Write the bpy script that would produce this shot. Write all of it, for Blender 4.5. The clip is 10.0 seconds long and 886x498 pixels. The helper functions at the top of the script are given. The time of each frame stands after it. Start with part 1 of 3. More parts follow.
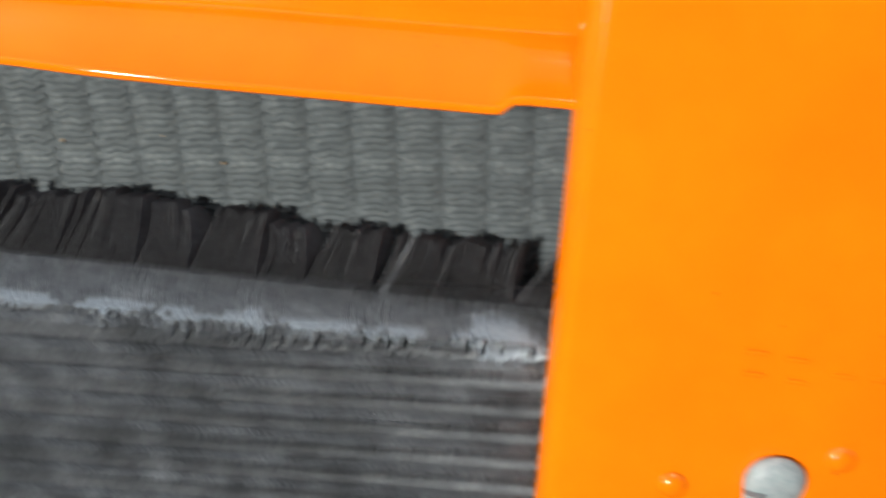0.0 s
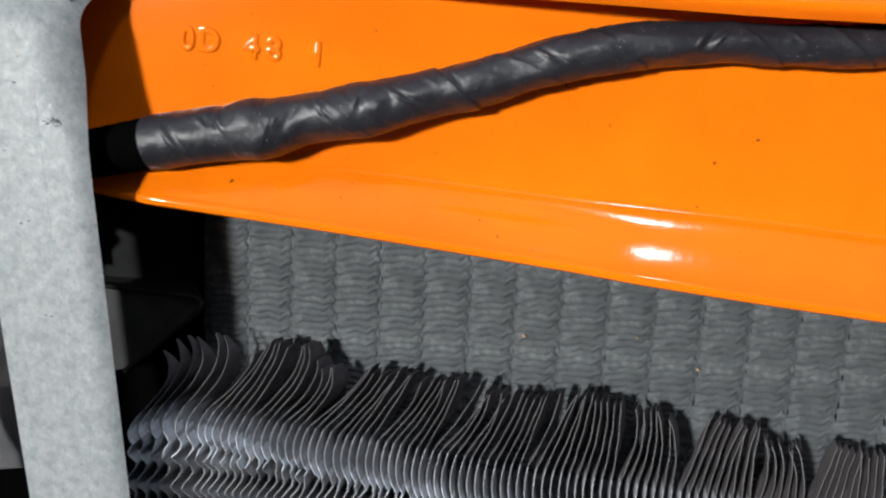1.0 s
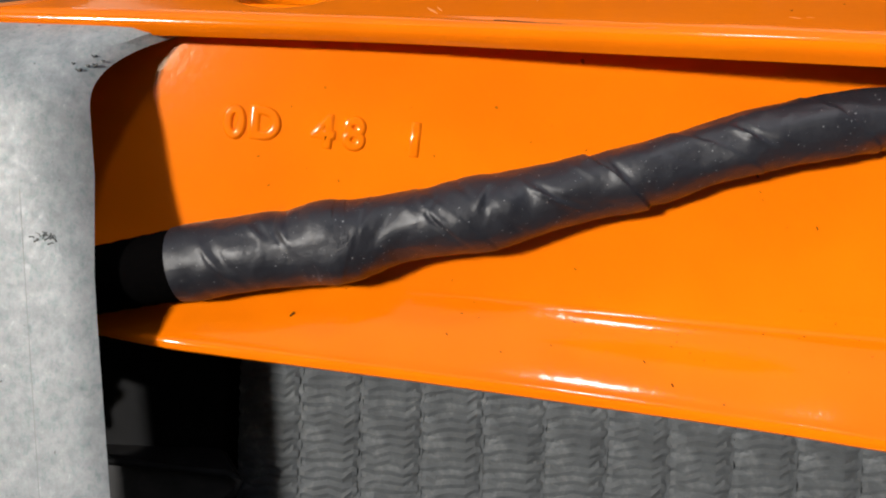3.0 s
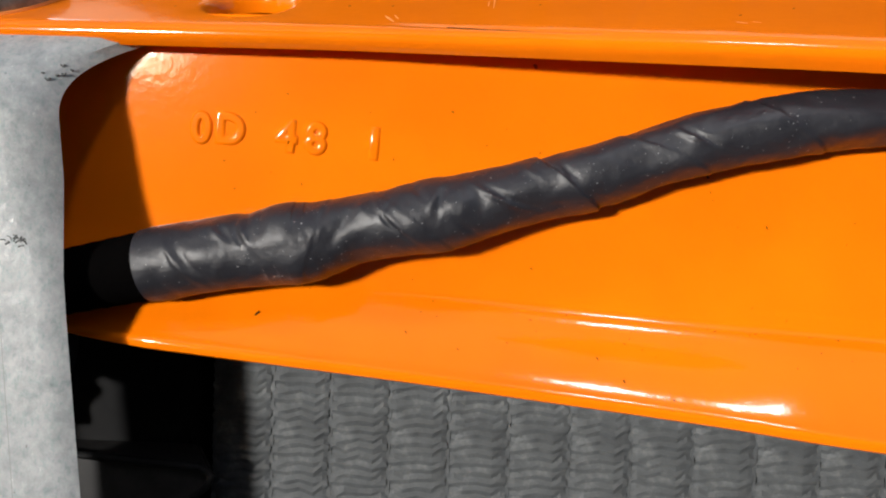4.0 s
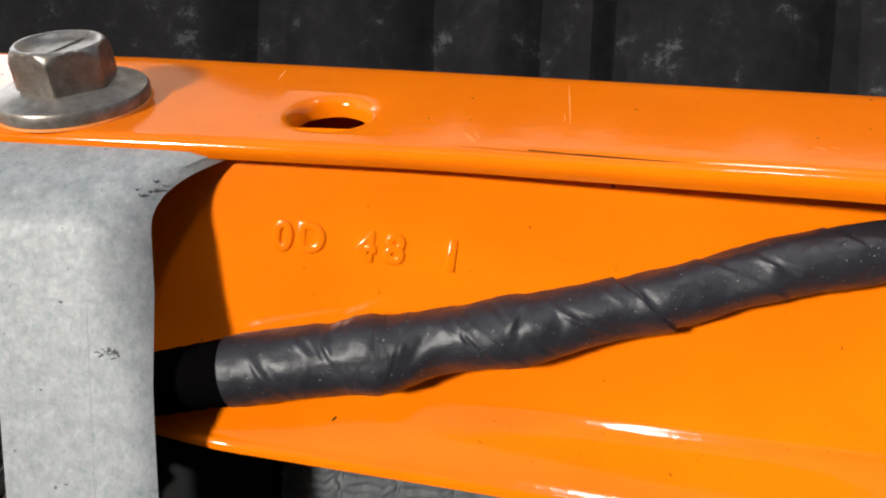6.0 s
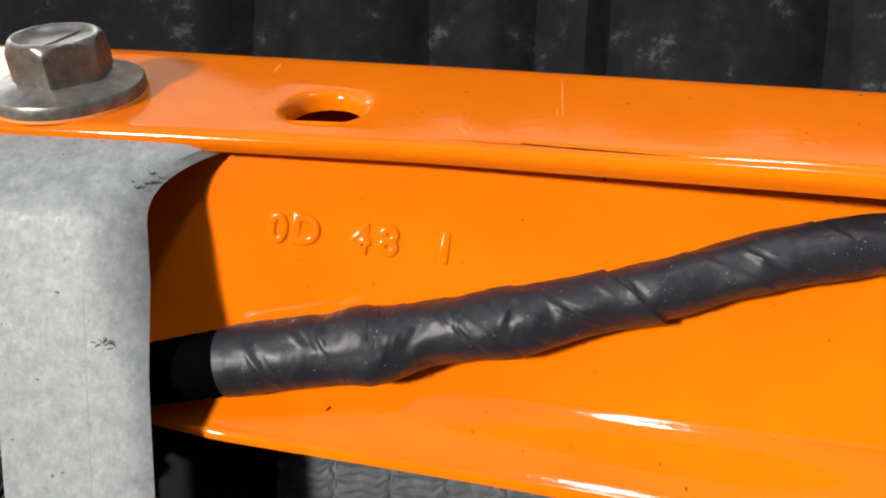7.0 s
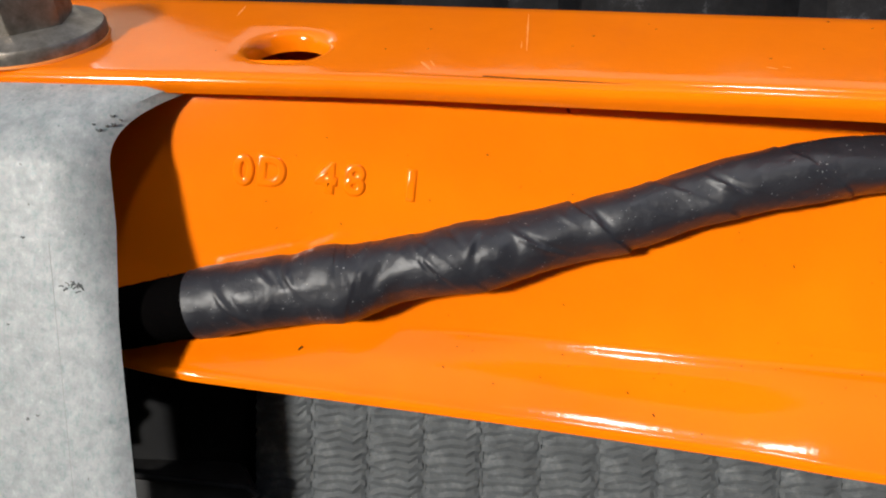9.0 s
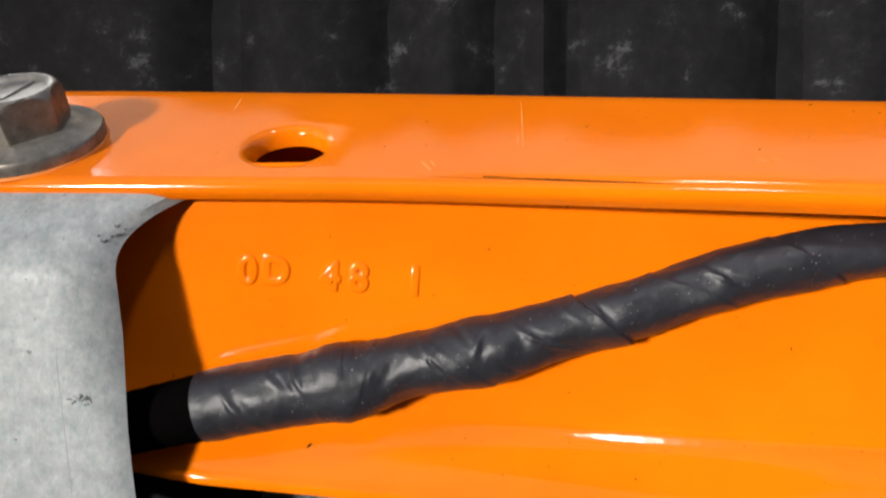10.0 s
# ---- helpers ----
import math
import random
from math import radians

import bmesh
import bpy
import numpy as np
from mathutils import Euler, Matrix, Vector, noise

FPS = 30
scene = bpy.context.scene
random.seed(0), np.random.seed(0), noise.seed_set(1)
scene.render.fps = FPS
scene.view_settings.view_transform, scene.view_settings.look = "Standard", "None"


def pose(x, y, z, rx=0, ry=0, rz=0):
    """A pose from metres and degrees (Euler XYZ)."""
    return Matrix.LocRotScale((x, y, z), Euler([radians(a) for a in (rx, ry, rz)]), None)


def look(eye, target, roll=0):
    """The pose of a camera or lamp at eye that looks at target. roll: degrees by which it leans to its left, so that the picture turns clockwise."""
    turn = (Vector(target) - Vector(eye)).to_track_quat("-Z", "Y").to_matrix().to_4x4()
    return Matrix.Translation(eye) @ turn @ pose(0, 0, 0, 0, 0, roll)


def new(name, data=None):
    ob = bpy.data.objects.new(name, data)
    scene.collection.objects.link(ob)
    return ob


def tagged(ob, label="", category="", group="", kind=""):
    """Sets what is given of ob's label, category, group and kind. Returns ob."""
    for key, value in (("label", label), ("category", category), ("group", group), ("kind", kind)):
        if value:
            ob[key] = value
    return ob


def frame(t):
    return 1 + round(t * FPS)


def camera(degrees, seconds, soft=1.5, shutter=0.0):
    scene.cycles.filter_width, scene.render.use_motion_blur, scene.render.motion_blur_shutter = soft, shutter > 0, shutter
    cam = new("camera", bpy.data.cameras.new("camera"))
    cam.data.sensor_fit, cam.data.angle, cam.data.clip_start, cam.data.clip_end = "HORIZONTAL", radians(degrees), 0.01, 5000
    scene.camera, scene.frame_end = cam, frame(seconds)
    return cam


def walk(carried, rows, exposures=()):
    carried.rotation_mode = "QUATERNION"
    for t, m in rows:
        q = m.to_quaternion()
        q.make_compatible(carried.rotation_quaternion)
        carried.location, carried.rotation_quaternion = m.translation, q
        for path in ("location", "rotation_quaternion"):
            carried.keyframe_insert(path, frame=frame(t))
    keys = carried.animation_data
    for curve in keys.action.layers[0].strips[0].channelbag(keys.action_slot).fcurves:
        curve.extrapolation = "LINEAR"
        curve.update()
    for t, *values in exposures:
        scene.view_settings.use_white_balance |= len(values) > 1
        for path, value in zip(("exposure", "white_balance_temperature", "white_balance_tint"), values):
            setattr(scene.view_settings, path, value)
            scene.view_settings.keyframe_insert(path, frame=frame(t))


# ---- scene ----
MM = 0.001
# the front of the car leans back at the top
LEAN = Matrix.Rotation(radians(-15), 4, "X")


def view(eye, yaw, pitch, roll):
    """A camera pose in the leaning frame of the car front, eye in metres, angles in degrees."""
    y, p, r = radians(yaw), radians(pitch), radians(roll)
    ahead = Vector((math.sin(y) * math.cos(p), math.cos(y) * math.cos(p), -math.sin(p)))
    right = Vector((math.cos(y), -math.sin(y), 0))
    up = right.cross(ahead)
    rr = right * math.cos(r) + up * math.sin(r)
    uu = up * math.cos(r) - right * math.sin(r)
    m = Matrix((rr, uu, -ahead)).transposed().to_4x4()
    return LEAN @ Matrix.Translation(eye) @ m


cam = camera(62.0, 10.0, soft=2.0, shutter=0.27)
PATH = [
    (0.0, (0.1794, -0.1251, -0.0357), -6.04, 20.61, -0.08),
    (0.1, (0.1635, -0.1219, -0.0351), -6.17, 20.36, 0.02),
    (0.3, (0.1275, -0.1149, -0.0317), -2.17, 20.26, 1.11),
    (0.4, (0.1149, -0.1141, -0.0299), -2.06, 18.74, 1.27),
    (0.5, (0.1060, -0.1150, -0.0280), -2.79, 17.03, 1.82),
    (0.6, (0.0995, -0.1165, -0.0286), -3.58, 15.10, 2.13),
    (0.7, (0.0946, -0.1200, -0.0296), -4.52, 12.81, 2.60),
    (0.8, (0.0903, -0.1217, -0.0286), -5.15, 11.30, 2.64),
    (1.0, (0.0856, -0.1248, -0.0269), -4.84, 10.24, 3.19),
    (1.5, (0.0771, -0.1282, -0.0256), -6.55, 6.63, 3.60),
    (2.0, (0.0737, -0.1287, -0.0227), -8.09, 4.79, 3.30),
    (2.2, (0.0717, -0.1244, -0.0236), -8.50, 4.53, 3.27),
    (2.3, (0.0695, -0.1154, -0.0226), -7.53, 4.47, 3.05),
    (2.5, (0.0615, -0.0930, -0.0195), -4.33, 5.92, 3.15),
    (3.0, (0.0617, -0.0920, -0.0277), -3.04, 2.22, 2.14),
    (3.2, (0.0677, -0.0923, -0.0257), -3.78, 4.24, 2.12),
    (4.3, (0.0684, -0.0947, -0.0276), -4.11, 1.85, 1.77),
    (4.5, (0.0657, -0.0933, -0.0242), -4.26, 4.36, 1.70),
    (5.0, (0.0641, -0.0943, -0.0191), -3.92, 3.75, 2.32),
    (5.5, (0.0609, -0.0959, -0.0147), -5.70, 1.68, 2.66),
    (7.0, (0.0617, -0.0972, -0.0148), -5.38, 2.14, 2.91),
    (7.5, (0.0600, -0.0980, -0.0156), -5.58, 3.14, 2.60),
    (8.0, (0.0604, -0.0979, -0.0165), -5.73, 4.22, 2.20),
    (8.5, (0.0643, -0.0967, -0.0187), -5.0, 5.75, 1.93),
    (9.0, (0.0657, -0.0972, -0.0182), -5.07, 4.86, 1.47),
    (9.5, (0.0662, -0.0972, -0.0162), -6.25, 4.98, 0.81),
    (10.0, (0.0626, -0.0982, -0.0090), -3.50, 3.08, -0.40),
]
walk(cam, [(t, view(eye, a, b, c)) for t, eye, a, b, c in PATH],
     [(0.0, 0.08, 6050, 1), (0.4, 0.03, 5950, 3), (0.9, -0.04, 5950, 6), (2.0, -0.06, 6150, 9), (3.2, -0.08, 6350, 10), (4.6, 0.03, 6350, 10), (10.0, 0.05, 6350, 9)])

# ---- light ----
SUN_WAY = (LEAN.to_3x3() @ Vector((-5.8, -10.0, 1.1))).normalized()
world = bpy.data.worlds.new("sky")
scene.world = world
world.use_nodes = True
wn = world.node_tree
sky = wn.nodes.new("ShaderNodeTexSky")
sky.sky_type = "NISHITA"
sky.sun_disc = False
sky.dust_density = 6.0
sky.ozone_density = 0.3
sky.sun_elevation = math.asin(SUN_WAY.z)
sky.sun_rotation = math.atan2(SUN_WAY.x, SUN_WAY.y)
wn.links.new(sky.outputs[0], wn.nodes["Background"].inputs[0])
wn.nodes["Background"].inputs[1].default_value = 0.19
sun = new("sun", bpy.data.lights.new("sun", "SUN"))
sun.data.energy = 5.0
sun.data.angle = radians(6.0)
sun.data.color = (1.0, 0.96, 0.9)
sun.matrix_world = look(SUN_WAY * 3, (0, 0, 0))


# ---- materials ----
def material(name, base, rough=0.5, metal=0.0, coat=0.0):
    m = bpy.data.materials.new(name)
    m.use_nodes = True
    b = m.node_tree.nodes["Principled BSDF"]
    b.inputs["Base Color"].default_value = (*base, 1)
    b.inputs["Roughness"].default_value = rough
    b.inputs["Metallic"].default_value = metal
    b.inputs["Coat Weight"].default_value = coat
    b.inputs["Coat Roughness"].default_value = 0.1
    return m, m.node_tree, b


def node(tree, kind, **values):
    n = tree.nodes.new(kind)
    for key, value in values.items():
        n.inputs[key].default_value = value
    return n


def grain(tree, scale, detail=4.0, rough=0.6, stretch=(1, 1, 1)):
    """A noise in object coordinates, scale per metre."""
    co = tree.nodes.new("ShaderNodeTexCoord")
    mp = tree.nodes.new("ShaderNodeMapping")
    mp.inputs["Scale"].default_value = stretch
    tree.links.new(co.outputs["Object"], mp.inputs["Vector"])
    n = node(tree, "ShaderNodeTexNoise", Scale=scale, Detail=detail, Roughness=rough)
    tree.links.new(mp.outputs[0], n.inputs["Vector"])
    return n.outputs["Fac"]


def ramp(tree, fac, *stops):
    r = tree.nodes.new("ShaderNodeValToRGB")
    el = r.color_ramp.elements
    while len(el) < len(stops):
        el.new(0.5)
    for e, (p, c) in zip(el, stops):
        e.position = p
        e.color = (*c, 1) if len(c) == 3 else c
    tree.links.new(fac, r.inputs[0])
    return r.outputs[0]


def bump(tree, b, fac, strength, distance):
    n = node(tree, "ShaderNodeBump", Strength=strength, Distance=distance)
    tree.links.new(fac, n.inputs["Height"])
    last = b.inputs["Normal"].links
    if last:
        tree.links.new(last[0].from_socket, n.inputs["Normal"])
    tree.links.new(n.outputs[0], b.inputs["Normal"])


ORANGE = (0.90, 0.20, 0.002)
paint, tree, b = material("orange_paint", ORANGE, 0.5, 0.0, 0.8)
b.inputs["Specular IOR Level"].default_value = 0.0
broad = grain(tree, 40, 3.0)
tint = ramp(tree, broad, (0.3, (0.81, 0.163, 0.0005)), (0.7, (0.89, 0.19, 0.0007)))
specks = ramp(tree, grain(tree, 520, 1.0, 0.4), (0.815, (0, 0, 0)), (0.83, (1, 1, 1)))
mix = tree.nodes.new("ShaderNodeMixRGB")
tree.links.new(specks, mix.inputs[0])
tree.links.new(tint, mix.inputs[1])
mix.inputs[2].default_value = (0.25, 0.07, 0.01, 1)
tree.links.new(mix.outputs[0], b.inputs["Base Color"])
peel = node(tree, "ShaderNodeBump", Strength=0.16, Distance=0.00014)
tree.links.new(grain(tree, 700, 2.0), peel.inputs["Height"])
tree.links.new(peel.outputs[0], b.inputs["Coat Normal"])

zinc, tree, b = material("galvanized_steel", (0.52, 0.54, 0.54), 0.5, 0.0)
b.inputs["Specular IOR Level"].default_value = 0.35
patch = ramp(tree, grain(tree, 460, 4.0, 0.7), (0.30, (0.72, 0.75, 0.755)), (0.5, (0.93, 0.945, 0.945)), (0.70, (1.1, 1.1, 1.105)))
fine = ramp(tree, grain(tree, 1500, 6.0, 0.75, (1, 1, 0.6)), (0.30, (0.22, 0.25, 0.25)), (0.42, (0.285, 0.325, 0.322)), (0.50, (0.345, 0.338, 0.346)), (0.58, (0.335, 0.36, 0.358)), (0.66, (0.40, 0.395, 0.405)), (0.74, (0.62, 0.63, 0.63)))
mix = tree.nodes.new("ShaderNodeMixRGB")
mix.blend_type = "MULTIPLY"
mix.inputs[0].default_value = 1.0
tree.links.new(patch, mix.inputs[1])
tree.links.new(fine, mix.inputs[2])
spots = ramp(tree, grain(tree, 1100, 1.0, 0.4), (0.79, (0, 0, 0)), (0.82, (1, 1, 1)))
over = tree.nodes.new("ShaderNodeMixRGB")
tree.links.new(spots, over.inputs[0])
tree.links.new(mix.outputs[0], over.inputs[1])
over.inputs[2].default_value = (0.10, 0.105, 0.105, 1)
cells = node(tree, "ShaderNodeTexVoronoi", Scale=900.0)
where = tree.nodes.new("ShaderNodeTexCoord")
tree.links.new(where.outputs["Object"], cells.inputs["Vector"])
flake = ramp(tree, cells.outputs["Color"], (0.15, (0.93, 0.95, 0.95)), (0.5, (0.97, 0.97, 0.97)), (0.85, (1.02, 1.01, 1.02)))
tint = tree.nodes.new("ShaderNodeMixRGB")
tint.blend_type = "MULTIPLY"
tint.inputs[0].default_value = 1.0
tree.links.new(over.outputs[0], tint.inputs[1])
tree.links.new(flake, tint.inputs[2])
tree.links.new(tint.outputs[0], b.inputs["Base Color"])
r = ramp(tree, grain(tree, 900, 5.0, 0.7), (0.3, (0.30, 0.30, 0.30)), (0.7, (0.62, 0.62, 0.62)))
tree.links.new(r, b.inputs["Roughness"])
bump(tree, b, grain(tree, 1600, 4.0), 0.45, 0.00012)
bump(tree, b, grain(tree, 160, 3.0), 0.3, 0.0006)

steel, tree, b = material("dull_plated_steel", (0.36, 0.34, 0.30), 0.4, 0.68)
c = ramp(tree, grain(tree, 500, 5.0, 0.7), (0.3, (0.17, 0.15, 0.128)), (0.6, (0.31, 0.283, 0.25)), (0.8, (0.48, 0.45, 0.41)))
tree.links.new(c, b.inputs["Base Color"])
bump(tree, b, grain(tree, 1200, 4.0), 0.25, 0.0001)

tape, tree, b = material("black_tape", (0.03, 0.031, 0.036), 0.4)
r = ramp(tree, grain(tree, 250, 3.0), (0.3, (0.34, 0.34, 0.34)), (0.7, (0.5, 0.5, 0.5)))
tree.links.new(r, b.inputs["Roughness"])
dust = ramp(tree, grain(tree, 3300, 1.0, 0.4), (0.745, (0.0175, 0.0178, 0.0225)), (0.77, (0.22, 0.22, 0.22)))
tree.links.new(dust, b.inputs["Base Color"])
bump(tree, b, grain(tree, 170, 3.0, 0.5, (0.6, 1, 1)), 0.22, 0.0006)
bump(tree, b, grain(tree, 1300, 5.0, 0.7), 0.42, 0.0002)

alloy, tree, b = material("dusty_aluminium", (0.30, 0.32, 0.33), 0.7, 0.0)
c = ramp(tree, grain(tree, 220, 5.0, 0.7), (0.3, (0.039, 0.0425, 0.0455)), (0.55, (0.073, 0.079, 0.083)), (0.8, (0.185, 0.193, 0.195)))
tree.links.new(c, b.inputs["Base Color"])
bump(tree, b, grain(tree, 1500, 3.0), 0.3, 0.0002)

finmetal, tree, b = material("blackened_aluminium", (0.10, 0.10, 0.11), 0.6, 0.0)
c = ramp(tree, grain(tree, 300, 5.0, 0.7), (0.3, (0.2, 0.2, 0.212)), (0.55, (0.36, 0.36, 0.378)), (0.8, (0.6, 0.6, 0.62)))
tree.links.new(c, b.inputs["Base Color"])

# dirty dark metal; its darkness also stands in for unlit fin sides
dirty_shaded, tree, b = material("dirty_shaded_aluminium", (0.05, 0.046, 0.046), 0.65, 0.0)
c = ramp(tree, grain(tree, 500, 5.0, 0.7), (0.35, (0.075, 0.066, 0.069)), (0.6, (0.125, 0.112, 0.117)), (0.8, (0.23, 0.215, 0.22)))
tree.links.new(c, b.inputs["Base Color"])

worn_fin, tree, b = material("stained_aluminium", (0.10, 0.10, 0.11), 0.6, 0.0)
c = ramp(tree, grain(tree, 90, 5.0, 0.7), (0.3, (0.16, 0.157, 0.166)), (0.5, (0.3, 0.298, 0.312)), (0.72, (0.55, 0.55, 0.57)))
tree.links.new(c, b.inputs["Base Color"])

dull_edge, tree, b = material("dull_fin_edge", (0.075, 0.07, 0.07), 0.6, 0.0)
c = ramp(tree, grain(tree, 300, 4.0), (0.3, (0.06, 0.055, 0.057)), (0.7, (0.12, 0.113, 0.117)))
tree.links.new(c, b.inputs["Base Color"])

bare, tree, b = material("crushed_bare_aluminium", (0.45, 0.47, 0.5), 0.45, 0.2)
c = ramp(tree, grain(tree, 900, 5.0, 0.7), (0.3, (0.48, 0.50, 0.55)), (0.6, (0.75, 0.78, 0.83)), (0.8, (0.86, 0.88, 0.92)))
tree.links.new(c, b.inputs["Base Color"])

black, tree, b = material("black_plastic", (0.012, 0.012, 0.013), 0.6)
b.inputs["Specular IOR Level"].default_value = 0.3
c = ramp(tree, grain(tree, 120, 6.0, 0.7), (0.42, (0.008, 0.0075, 0.0075)), (0.8, (0.03, 0.028, 0.028)))
tree.links.new(c, b.inputs["Base Color"])

dusty, tree, b = material("dusty_black_rubber", (0.02, 0.02, 0.02), 0.8)
b.inputs["Specular IOR Level"].default_value = 0.2
c = ramp(tree, grain(tree, 110, 9.0, 0.8), (0.40, (0.003, 0.0028, 0.0033)), (0.50, (0.006, 0.0057, 0.0066)), (0.58, (0.010, 0.0097, 0.011)), (0.66, (0.06, 0.061, 0.066)))
tree.links.new(c, b.inputs["Base Color"])
bump(tree, b, grain(tree, 600, 4.0), 0.3, 0.0003)

asphalt, tree, b = material("asphalt", (0.05, 0.05, 0.05), 0.9)
c = ramp(tree, grain(tree, 60, 6.0), (0.35, (0.035, 0.035, 0.035)), (0.7, (0.075, 0.073, 0.07)))
tree.links.new(c, b.inputs["Base Color"])

# black for shade: bracket shadow on the harness, dark side of the core
matte, tree, b = material("shade_matte_black", (0.002, 0.0018, 0.0018), 0.9)
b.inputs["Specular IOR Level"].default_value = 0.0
bump(tree, b, grain(tree, 1500, 2.0), 0.4, 0.0002)

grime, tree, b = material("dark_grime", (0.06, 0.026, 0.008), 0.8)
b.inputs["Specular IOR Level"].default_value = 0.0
faint, tree, b = material("faint_scratch", (0.2, 0.205, 0.205), 0.6)
rub, tree, b = material("dark_rub_mark", (0.07, 0.072, 0.072), 0.7)
scuffed, tree, b = material("scuffed_paint", (0.88, 0.27, 0.045), 0.6)
tan, tree, b = material("tan_grit", (0.32, 0.22, 0.13), 0.9)


# ---- builders ----
def thing(name, label, category, kind="", group=""):
    e = new(name)
    e.matrix_basis = LEAN
    return tagged(e, label, category, group, kind)


def finish(bm, mat, smooth):
    me = bpy.data.meshes.new("mesh")
    bmesh.ops.recalc_face_normals(bm, faces=bm.faces)
    for f in bm.faces:
        f.smooth = smooth
    bm.to_mesh(me)
    bm.free()
    me.materials.append(mat)
    if smooth:
        me.set_sharp_from_angle(angle=radians(40))
    return me


def part(name, bm, mat, parent, label="", smooth=True):
    ob = new(name, finish(bm, mat, smooth))
    ob.parent = parent
    if label:
        ob["label"] = label
    return ob


def single(name, bm, mat, label, category, kind="", smooth=True):
    ob = new(name, finish(bm, mat, smooth))
    ob.matrix_basis = LEAN
    return tagged(ob, label, category, "", kind)


def lerp(x, xs, ys):
    return float(np.interp(x, xs, ys))


def soft(x, xs, ys):
    """Smooth interpolation through a few stations."""
    return (lerp(x - 5, xs, ys) + lerp(x - 2.5, xs, ys) + lerp(x, xs, ys) + lerp(x + 2.5, xs, ys) + lerp(x + 5, xs, ys)) / 5


def grid(bm, rows):
    """A sheet of quads through rows of points in millimetres; returns its vertices."""
    vs = [[bm.verts.new([c * MM for c in p]) for p in row] for row in rows]
    for a, c in zip(vs, vs[1:]):
        for i in range(len(a) - 1):
            bm.faces.new((a[i], a[i + 1], c[i + 1], c[i]))
    return vs


def thicken(bm, mm, toward):
    """Gives a sheet a thickness towards a direction, with closed edges."""
    bmesh.ops.recalc_face_normals(bm, faces=bm.faces)
    toward = Vector(toward)
    if sum((f.normal.dot(toward) * f.calc_area() for f in bm.faces), 0.0) > 0:
        bmesh.ops.reverse_faces(bm, faces=bm.faces)
    bm.normal_update()
    old_faces, rim = bm.faces[:], [e for e in bm.edges if e.is_boundary]
    twin = {v: bm.verts.new(v.co - v.normal * mm * MM) for v in bm.verts[:]}
    for f in old_faces:
        bm.faces.new([twin[v] for v in reversed(f.verts)])
    for e in rim:
        p, q = e.verts
        bm.faces.new((p, q, twin[q], twin[p]))


def box(bm, lo, hi, bevel=0.0):
    r = bmesh.ops.create_cube(bm, size=1)
    for v in r["verts"]:
        v.co = Vector([(lo[i] + (v.co[i] + 0.5) * (hi[i] - lo[i])) * MM for i in range(3)])
    if bevel:
        es = list({e for v in r["verts"] for e in v.link_edges})
        bmesh.ops.bevel(bm, geom=es, offset=bevel * MM, segments=2, affect="EDGES")


def lathe(bm, profile, frame_, n=40):
    """Turns a profile of (radius, height) round the axis of frame_ (a matrix in millimetres)."""
    rings = []
    for rad, h in profile:
        if rad == 0:
            rings.append([bm.verts.new((frame_ @ Vector((0, 0, h))) * MM)])
        else:
            rings.append([bm.verts.new((frame_ @ Vector((rad * math.cos(2 * math.pi * k / n), rad * math.sin(2 * math.pi * k / n), h))) * MM) for k in range(n)])
    for a, c in zip(rings, rings[1:]):
        for k in range(n):
            j = (k + 1) % n
            if len(a) == 1 and len(c) == 1:
                continue
            if len(a) == 1:
                bm.faces.new((a[0], c[k], c[j]))
            elif len(c) == 1:
                bm.faces.new((a[k], a[j], c[0]))
            else:
                bm.faces.new((a[k], a[j], c[j], c[k]))


def tube(bm, points, radius, n=16, wave=None):
    """A closed tube along points in millimetres; radius a number or a function of the index."""
    pts = [Vector(p) for p in points]
    rings = []
    side = None
    for i, p in enumerate(pts):
        t = (pts[min(i + 1, len(pts) - 1)] - pts[max(i - 1, 0)]).normalized()
        if side is None:
            side = t.cross(Vector((0, 0, 1)))
            if side.length < 0.1:
                side = t.cross(Vector((0, 1, 0)))
        side = (side - t * side.dot(t)).normalized()
        up = side.cross(t)
        ring = []
        for k in range(n):
            a = 2 * math.pi * k / n
            rad = radius(i, a) if callable(radius) else radius
            ring.append(bm.verts.new((p + side * math.cos(a) * rad + up * math.sin(a) * rad) * MM))
        rings.append(ring)
    for a, c in zip(rings, rings[1:]):
        for k in range(n):
            bm.faces.new((a[k], a[(k + 1) % n], c[(k + 1) % n], c[k]))
    bm.faces.new(rings[0][::-1])
    bm.faces.new(rings[-1])


SLOPE = radians(30.7)
CS, SN = math.cos(SLOPE), math.sin(SLOPE)


def on_flange(x, u, h=0.0):
    """A point of the sloping top flange: x along it, u up the slope, h above it."""
    return (x, u * CS - h * SN, u * SN + h * CS)


FLANGE = Matrix(((1, 0, 0, 0), (0, CS, -SN, 0), (0, SN, CS, 0), (0, 0, 0, 1)))

# ---- ground and surroundings ----
bm = bmesh.new()
grid(bm, [[(-4e6, -4e6, 0), (4e6, -4e6, 0)], [(-4e6, 4e6, 0), (4e6, 4e6, 0)]])
ground = new("ground", finish(bm, asphalt, False))
ground.location.z = -0.62
tagged(ground, "grey asphalt ground under the car", "ground", "", "structure")

